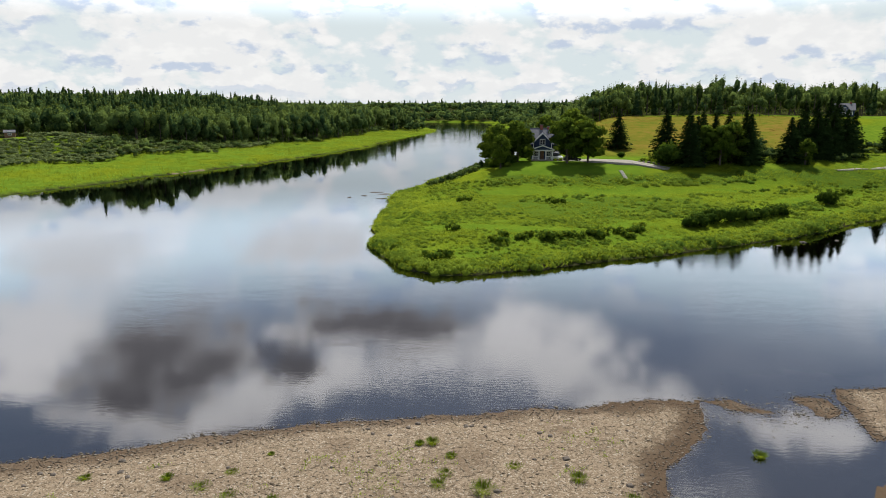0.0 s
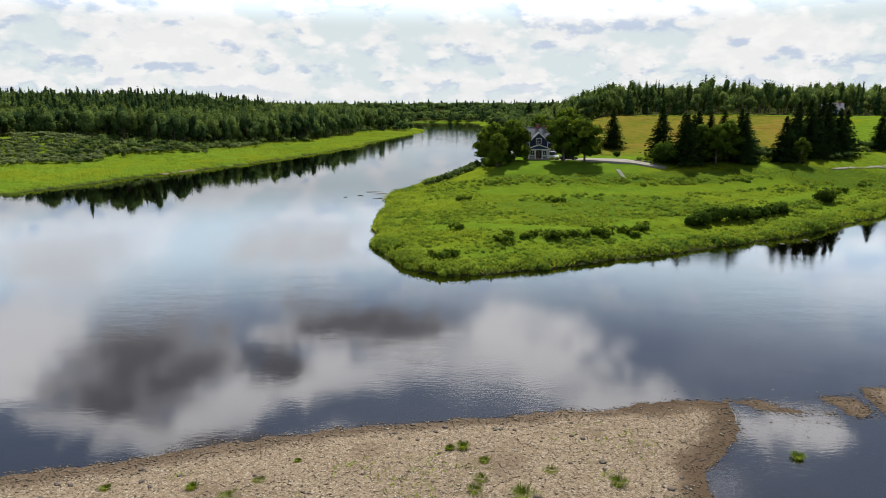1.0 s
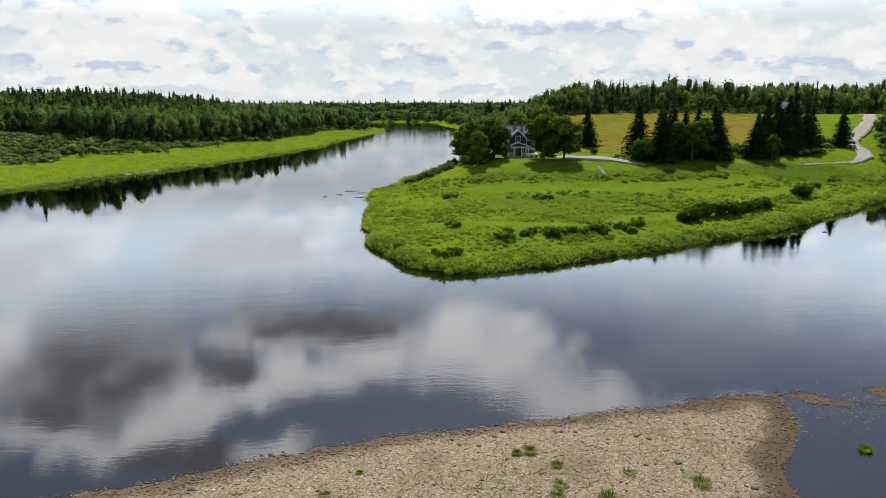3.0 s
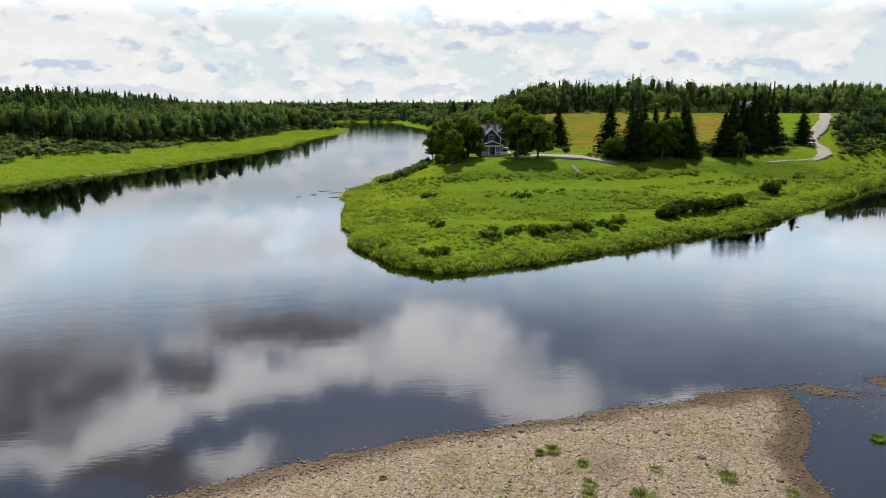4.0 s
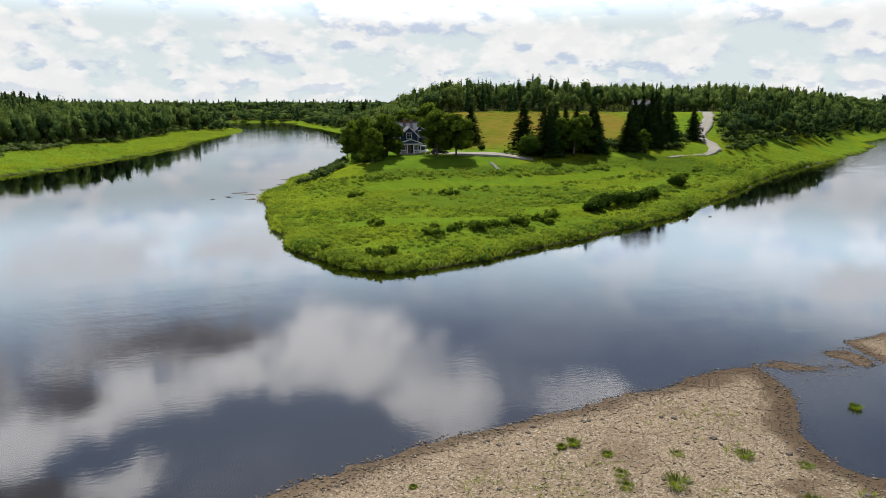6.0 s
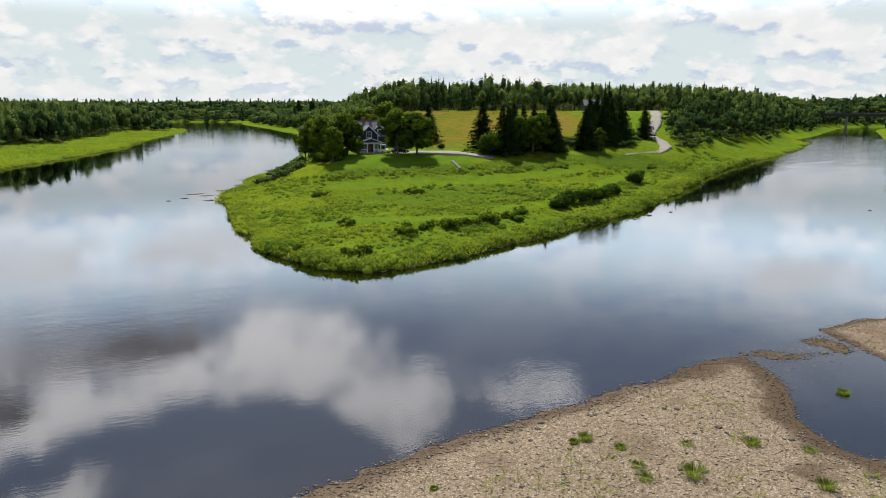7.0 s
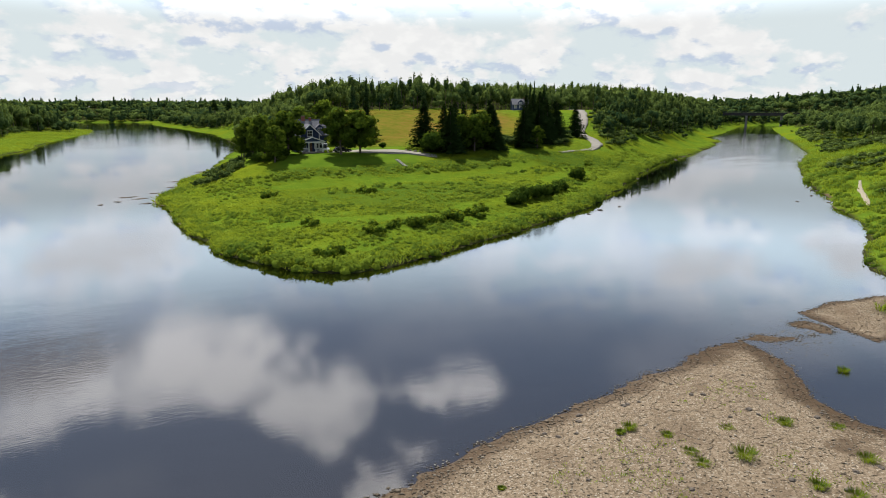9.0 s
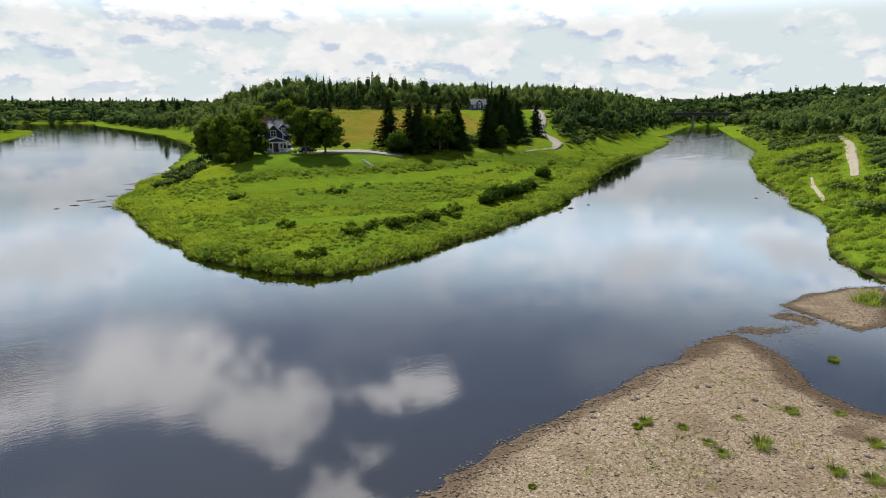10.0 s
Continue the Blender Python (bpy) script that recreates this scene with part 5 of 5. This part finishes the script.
# ---- weeds and grass ----
def sward(name, label, x, y, height, spread, seed, blades=9, width=0.11, mat=None, tone=None, lean=0.95):
    """Clumps of leaning blades and leaves in one mesh."""
    rng = np.random.default_rng(seed)
    z = land(x, y)[0]
    t = len(x)
    tone = np.clip(0.5 + 0.3 * value_noise(x, y, 5, seed) + 0.25 * value_noise(x, y, 17, seed + 1) + rng.normal(0, 0.1, t), 0, 1) if tone is None else tone
    az = rng.uniform(0, 2 * np.pi, (t, blades))
    off = rng.uniform(0, 1, (t, blades)) ** 0.6 * spread[:, None]
    bx, by = x[:, None] + np.cos(az) * off, y[:, None] + np.sin(az) * off
    hh = height[:, None] * rng.uniform(0.55, 1.15, (t, blades))
    tx = bx + np.cos(az + rng.normal(0, 0.6, az.shape)) * hh * lean * rng.uniform(0.2, 1, az.shape)
    ty = by + np.sin(az + rng.normal(0, 0.6, az.shape)) * hh * lean * rng.uniform(0.2, 1, az.shape)
    w = width * hh ** 0.5 * rng.uniform(0.7, 1.4, az.shape)
    dx, dy = tx - bx, ty - by
    dl = np.hypot(dx, dy) + 1e-6
    wx, wy = dy / dl * w, -dx / dl * w
    zb = np.broadcast_to(z[:, None] - 0.08, az.shape)
    mx, my, mz = (bx + tx) / 2, (by + ty) / 2, zb + hh * 0.62
    v = np.stack([np.stack([bx, by, zb], -1), np.stack([mx + wx, my + wy, mz], -1), np.stack([tx, ty, zb + hh], -1), np.stack([mx - wx, my - wy, mz + 0.06], -1)], 2).reshape(-1, 3)
    f = np.arange(len(v)).reshape(-1, 4)
    up = np.stack([0.25 * np.cos(az) + 0.2 * rng.normal(size=az.shape), 0.25 * np.sin(az) + 0.2 * rng.normal(size=az.shape), np.full(az.shape, 1.0)], -1)
    tn = np.repeat(np.clip(tone[:, None] + rng.normal(0, 0.05, az.shape), 0, 1).ravel(), 4)
    return tagged(new(name, raw_mesh(name, v, f, mat or M_WEED, tn, normals=np.repeat(up.reshape(-1, 3), 4, 0))), label, "grass", kind="stuff")


def heaps(name, label, x, y, height, seed, sprays, half, mat=None):
    """Low rounded heaps of leaves in one mesh."""
    rng = np.random.default_rng(seed)
    t = len(x)
    z = land(x, y)[0]
    u = unit(rng.normal(size=(t, sprays, 3)))
    u[..., 2] = np.abs(u[..., 2])
    r = height[:, None, None] * rng.uniform(0.65, 1.15, (t, sprays, 1))
    wide = np.array([1.15, 1.15, 1.0])
    c = np.stack([x, y, z - 0.05], -1)
    p = u * r * wide + c[:, None]
    tone = np.clip(0.6 + 0.4 * value_noise(x, y, 8, seed) + rng.normal(0, 0.14, t), 0, 1)
    hs = half * np.sqrt(height)[:, None] * rng.uniform(0.6, 1.3, (t, sprays))
    v, f = cards(rng, p.reshape(-1, 3), (u + 0.5 * rng.normal(size=u.shape)).reshape(-1, 3), hs.ravel())
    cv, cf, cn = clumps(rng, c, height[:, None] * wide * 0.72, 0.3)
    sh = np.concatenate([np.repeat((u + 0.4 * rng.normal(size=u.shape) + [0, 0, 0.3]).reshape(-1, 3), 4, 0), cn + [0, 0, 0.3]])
    # heap cores toned down: shade beneath the leaves painted into the colour
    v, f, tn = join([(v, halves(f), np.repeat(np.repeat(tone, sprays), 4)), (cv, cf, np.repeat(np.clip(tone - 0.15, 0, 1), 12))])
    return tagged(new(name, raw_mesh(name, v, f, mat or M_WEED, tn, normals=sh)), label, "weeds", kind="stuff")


def build_swards():
    rng = np.random.default_rng(23)
    # headland: lush belt on the shore, lower meadow inside, rough slope before the house
    n = 130000
    x, y = rng.uniform(-16, 215, n), rng.uniform(76, 205, n)
    z, dh, df, dn, di = land(x, y)
    n1, n2 = value_noise(x, y, 7, 51), value_noise(x, y, 2.5, 52)
    oval, band = rough_oval(x, y), mown_bands(x, y)
    meadow = np.maximum(band, 0.8 * oval)
    lawn = step(153, 156, y) * (x > 11) * (x < 53)
    far = np.hypot(x, y)
    dense = np.where(meadow > 0.5, 0.55, 1.0) * np.clip((105 / far) ** 2, 0.1, 1) * np.where(dh < 4, 1.5, 1.0)
    lane = off_line(ROAD, x, y) < 2.6
    dry = (y > 176) & (x < 110) & (x > 36)
    steps = (np.abs(x - 42.6) < 1.5) & (y > 150.5) & (y < 158)
    keep = (dh > 0.25) & ~steps & (lawn < 0.5) & ~lane & ~dry & (rng.random(n) < dense) & ((y < 160) | (x > 50) | (dh < 14)) & (z > 0.1)
    x, y, meadow, n1, n2, dh, far, oval, band = x[keep], y[keep], meadow[keep], n1[keep], n2[keep], dh[keep], far[keep], oval[keep], band[keep]
    size = np.clip(far / 120, 0.9, 1.6)
    h = np.where(meadow > 0.5, 0.16 + 0.16 * oval * (0.5 + n2), 0.23 + 0.09 * n1 + 0.08 * n2 + 0.22 * (dh < 4)) * size
    slope = step(146, 149, y) * (1 - step(158, 162, y)) * (x > 8)
    west = np.exp(-((x + 9) / 9) ** 2) * (y > 96)
    tone = np.clip(0.56 + 0.20 * value_noise(x, y, 4, 53) + 0.26 * value_noise(x, y, 15, 54) + 0.25 * band + 0.3 * west - 0.42 * oval * (1 - band)
                   - 0.45 * slope + rng.normal(0, 0.06, len(x)), 0, 1)
    sward("headland_weeds", "lush green weeds and tall grass on the headland", x, y, np.maximum(h, 0.12), 0.75 * size, 61, 7, 0.10, tone=tone, lean=1.3)
    # broad-leaved weeds that stand over the grass in heaps
    n = 46000
    x, y = rng.uniform(-15, 175, n), rng.uniform(77, 185, n)
    z, dh, df, dn, di = land(x, y)
    n1, n2 = value_noise(x, y, 6, 91), value_noise(x, y, 2.2, 92)
    belt = np.where(dh < 5, 0.8, np.where(dh < 20, 0.42, 0.10)) + 0.34 * ((y > 147) & (y < 155) & (x > 8) & (x < 80)) - 0.6 * mown_bands(x, y)
    far = np.hypot(x, y)
    keep = ~((np.abs(x - 42.6) < 1.6) & (y > 150.5) & (y < 158)) & (dh > 0.3) & (rng.random(n) < belt + 0.35 * n1) & ((y < 152) | (dh < 14)) & (rng.random(n) < (100 / far) ** 1.5) & ((x < 105) | (dh < 12))
    x, y, n1, n2, dh, far = x[keep], y[keep], n1[keep], n2[keep], dh[keep], far[keep]
    h = (0.48 + 0.22 * n1 + 0.26 * n2 + 0.45 * (dh < 3.5)) * np.where((x < 4) & (y > 98), 0.7, 1.0) * np.clip(far / 115, 0.9, 1.5)
    heaps("headland_leafy_weeds", "rank broad-leaved weeds in heaps on the headland", x, y, np.maximum(h, 0.3), 93, 24, 0.105)
    # far bank
    n = 60000
    x, y = rng.uniform(-260, 10, n), rng.uniform(140, 620, n)
    z, dh, df, dn, di = land(x, y)
    keep = (df > 0.4) & (df < 75) & (rng.random(n) < np.where(df < 3, 1.0, 0.45))
    x, y, df = x[keep], y[keep], df[keep]
    h = 0.55 + 0.28 * value_noise(x, y, 9, 55) + 0.25 * rng.random(len(x))
    tone = np.clip(0.52 + 0.26 * value_noise(x, y, 22, 56) + 0.15 * value_noise(x, y, 6, 57), 0, 1)
    sward("far_bank_grass", "bright tall grass along the far bank", x, y, h, np.full(len(x), 1.5), 62, 7, 0.13, tone=tone)
    # near bank up the river
    n = 60000
    x, y = rng.uniform(20, 330, n), rng.uniform(24, 250, n)
    z, dh, df, dn, di = land(x, y)
    far = np.hypot(x + 25, y - 12)
    path = off_line(FOOTPATH, x, y) < 0.9
    road = off_line(LANE, x, y) < 1.9
    keep = (dn > 0.3) & (dn < 60) & (x > 44) & ~path & ~road & (rng.random(n) < np.clip((95 / far) ** 1.6, 0.15, 1))
    x, y, dn, far = x[keep], y[keep], dn[keep], far[keep]
    size = np.clip(far / 110, 0.9, 2.2)
    h = (0.5 + 0.25 * value_noise(x, y, 6, 58) + 0.18 * value_noise(x, y, 2.2, 59)) * size
    sward("near_bank_weeds", "lush weeds covering the near river bank", x, y, np.maximum(h, 0.25), 0.7 * size, 63, 9, 0.07)
    n = 9000
    x, y = rng.uniform(44, 190, n), rng.uniform(38, 150, n)
    z, dh, df, dn, di = land(x, y)
    far = np.hypot(x + 25, y - 12)
    path = off_line(FOOTPATH, x, y) < 1.6
    road = off_line(LANE, x, y) < 2.8
    keep = (dn > 0.4) & (dn < 40) & ~path & ~road & (rng.random(n) < 0.75 + 0.4 * value_noise(x, y, 6, 96)) & (rng.random(n) < (90 / far) ** 1.3)
    x, y, far = x[keep], y[keep], far[keep]
    h = (1.0 + 0.4 * value_noise(x, y, 5, 97)) * np.clip(far / 110, 0.9, 1.8)
    heaps("near_bank_leafy_weeds", "rank broad-leaved weeds in heaps on the near bank", x, y, np.maximum(h * 0.8, 0.4), 98, 30, 0.12)
    # hay field stubble
    n = 5000
    x, y = rng.uniform(36, 150, n), rng.uniform(178, 268, n)
    z, dh, df, dn, di = land(x, y)
    keep = (x - 0.5 * (y - 190) < 112)
    x, y = x[keep], y[keep]
    sward("hay_field_grass", "short ripening grass of the hay field", x, y, 0.2 + 0.08 * value_noise(x, y, 9, 71), np.full(len(x), 1.1), 64, 6, 0.14, mat=M_STRAW)
    # turf and seedlings on the bar
    n = 12000
    x, y = rng.uniform(-26, 48, n), rng.uniform(23, 44, n)
    z, dh, df, dn, di = land(x, y)
    patch = value_noise(x, y, 3.5, 72) + 0.5 * value_noise(x, y, 1.2, 73)
    keep = ((patch > 0.5) & (dn > 2.5) & (x < 14)) | (((x - 11.5) / 3.6) ** 2 + ((y - 27.6) / 1.7) ** 2 < 1 + 0.5 * patch) | ((dn > 0.6) & (x > 19) & (x < 46)) | (((x - 38.5) / 3.2) ** 2 + ((y - 41.8) / 1.7) ** 2 < 1) | ((y < 29.5 - 0.25 * np.abs(x - 2)) & (x > -8) & (x < 12) & (patch > 0.1))
    keep &= (z > 0.08) & (rng.random(n) < np.where((x < 19), 0.5, 0.4))
    x, y = x[keep], y[keep]
    sward("bar_seedlings", "sparse yellow-green seedlings on the gravel bar", x, y, np.where(x > 19, 0.5, 0.13) * rng.uniform(0.5, 1.5, len(x)), np.where(x > 19, 0.35, 0.2), 65, 9, 0.045, tone=np.clip(rng.normal(0.75, 0.2, len(x)), 0, 1))


M_STRAW = foliage("hay_grass", (0.065, 0.080, 0.012), (0.145, 0.105, 0.022), 0.3)
build_swards()


def build_tufts():
    """Grass tufts on the bar, and one standing in the pool."""
    rng = np.random.default_rng(29)
    for i, (x, y, h, r) in enumerate(((2.2, 32.0, 0.55, 0.6), (-0.7, 37.4, 0.4, 0.36), (-1.5, 37.3, 0.28, 0.25), (7.7, 33.3, 0.36, 0.45), (-0.3, 32.7, 0.25, 0.5), (2.8, 28.4, 0.35, 0.45),
                                      (19.5, 36.4, 0.5, 0.32), (-15.7, 33.4, 0.3, 0.3), (-20.5, 33.6, 0.2, 0.35), (-10.5, 36.2, 0.16, 0.2), (0.5, 35.7, 0.2, 0.35), (0.1, 33.8, 0.2, 0.5), (7.6, 28.6, 0.4, 0.5), (3.5, 27.0, 0.35, 0.5), (-13.4, 32.4, 0.2, 0.6), (-11.6, 31.4, 0.22, 0.7), (-9.2, 31.2, 0.18, 0.5), (-12.2, 34.0, 0.14, 0.4), (4.2, 34.6, 0.14, 0.5), (10.4, 31.8, 0.2, 0.5))):
        ob = thing("grass_tuft", x, y, "green grass tuft standing in shallow water" if i == 6 else "green grass tuft on the gravel bar", "grass tuft", "tufts on the gravel bar", z=max(land_z(x, y), -0.15))
        k = 420
        az, off = rng.uniform(0, 2 * np.pi, k), r * rng.random(k) ** 0.6 * 0.85 * (1 + 0.35 * np.sin(3 * rng.uniform(0, 2 * np.pi, k)))
        b = np.stack([np.cos(az) * off, np.sin(az) * off, np.full(k, -0.05)], -1)
        hh = h * rng.uniform(0.6, 1.2, k)
        tip = b + np.stack([np.cos(az) * hh * 0.55, np.sin(az) * hh * 0.55, hh * 0.9], -1)
        side = np.stack([-np.sin(az), np.cos(az), 0 * az], -1) * 0.010
        mid = (b + tip) / 2 + [0, 0, 0.12 * h]
        v = np.stack([b, mid + side, tip, mid - side], 1).reshape(-1, 3)
        child("blade_clump", raw_mesh("blade_clump", v, np.arange(4 * k).reshape(-1, 4), M_WEED, np.repeat(rng.uniform(0.2, 0.95, k), 4)), ob)


build_tufts()


# ---- scrub ----
def build_scrub():
    rng = np.random.default_rng(37)
    def some(x, y, keep):
        return x[keep], y[keep]
    x, y = scatter(rng, -300, -60, 200, 330, 2.8)
    z, dh, df, dn, di = land(x, y)
    e = value_noise(x, y, 14, 81)
    x, y = some(x, y, (df > 36 + 9 * e) & (df < 100) & (x < -85) & (np.hypot(x + 170, y - 258) > 9) & (rng.random(len(x)) < 0.93))
    woods("far_bank_scrub", "grey-green scrub on the far bank slope", x, y, np.full(len(x), 2.4), 2.4, 0.0, 83, 36, 0.24, 0.6, 3, M_SCRUB)
    x, y = scatter(rng, -130, 0, 230, 640, 4.0)
    z, dh, df, dn, di = land(x, y)
    x, y = some(x, y, (df > 22) & (df < 70) & (rng.random(len(x)) < step(22, 55, df)))
    woods("far_bank_thicket", "low green thicket below the far woods", x, y, np.full(len(x), 4.4), 2.9, 0.0, 84, 30, 0.28, 0.65, 4)
    x, y = scatter(rng, 85, 520, 120, 420, 4.0)
    z, dh, df, dn, di = land(x, y)
    lane = off_line(ROAD, x, y)
    x, y = some(x, y, (dh > 15 + 5 * value_noise(x, y, 9, 85)) & (dh < 44) & (x > 108) & (lane > 4) & ((x - 135) * 0.79 - (y - 182) * 0.61 > 0) & (value_noise(x, y, 11, 86) > -0.35 - 0.004 * (x - 108)))
    gx, gy = scatter(rng, 80, 128, 168, 205, 3.4)
    pick = (value_noise(gx, gy, 8, 99) > 0.0) & (off_line(ROAD, gx, gy) > 5) & (gx < 0.9 * gy - 45)
    x, y = np.concatenate([x, gx[pick]]), np.concatenate([y, gy[pick]])
    woods("riverside_thicket", "dense green thicket beside the upper river", x, y, np.full(len(x), 3.6), 2.6, 0.0, 87, 34, 0.26, 0.5, 4)
    x, y = scatter(rng, 60, 420, 20, 300, 4.2)
    z, dh, df, dn, di = land(x, y)
    path = off_line(FOOTPATH, x, y) < 2.8
    road = off_line(LANE, x, y) < 4.5
    x, y = some(x, y, (dn > 6) & (dn < 48) & ~path & ~road & (value_noise(x, y, 10, 88) > 0.12 - 0.4 * step(22, 36, dn) - 0.4 * step(180, 260, x)))
    woods("near_bank_thicket", "rounded green thickets on the near bank", x, y, np.full(len(x), 3.3), 2.5, 0.0, 89, 60, 0.22, 0.75, 4)
    x, y = scatter(rng, -2, 18, 142, 205, 2.6)
    z, dh, df, dn, di = land(x, y)
    x, y = some(x, y, (dh > 6) & (dh < 15) & (y > 154) & (x < 12) & (rng.random(len(x)) < 0.7))
    woods("slope_thicket", "grey-green shrubs on the bank below the house", x, y, np.full(len(x), 2.6), 1.6, 0.0, 90, 60, 0.22, 0.6, 5)


build_scrub()


def build_brambles():
    rng = np.random.default_rng(43)
    spots = [(7 + 1.55 * i + rng.normal() * 0.5, 92.8 + 0.5 * i + rng.normal() * 1.1) for i in range(17)] + [(1.5, 100), (0, 86), (-1.5, 85.5), (-7, 92), (21.5, 128), (23.5, 128.3), (4, 131), (5, 131.5), (86, 141), (90, 144), (98, 150)]
    meshes = [bush_mesh(1.7, 1.2, 1.35, 95 + k, half=0.16, sprays=360, mat=M_WEED, tone=0.22, lumps=10) for k in range(4)]
    for i, (x, y) in enumerate(spots):
        ob = thing("bramble_bush", x, y, "low dark green bramble in the meadow weeds", "bush", "brambles in the meadow", rz=rng.uniform(0, 360))
        c = child("leaves", meshes[i % 4], ob)
        s = rng.uniform(0.75, 1.2)
        c.scale = (s, s, s)
    garden = "pale green garden shrub beside the driveway"
    for i, (x, y, r) in enumerate(((50.6, 165.6, 0.8), (52.2, 164.8, 0.9), (53.8, 164.0, 0.7), (29.2, 168.8, 0.6), (30.2, 168.6, 0.7), (22.0, 167.0, 0.6))):
        ob = thing("garden_shrub", x, y, garden, "bush", "garden shrubs")
        child("leaves", bush_mesh(r, r, r * 1.2, 110 + i, half=0.14, sprays=160, mat=M_WEED, tone=0.8, lumps=5), ob)


build_brambles()


def build_pines():
    """Two old pines that stand over the distant woods."""
    for i, (x, y, h) in enumerate(((91.6, 620, 17.0), (103, 618, 15.5), (125, 600, 16.0))):
        broadleaf("pine_tree", x, y, 29.0 - land_z(x, y) - 1.5 * i, 3.6, "tall thin-crowned old pine above distant woods", 120 + i, 0.55, 500, 0.6, mat=M_SPRUCE, tone=0.5)


build_pines()
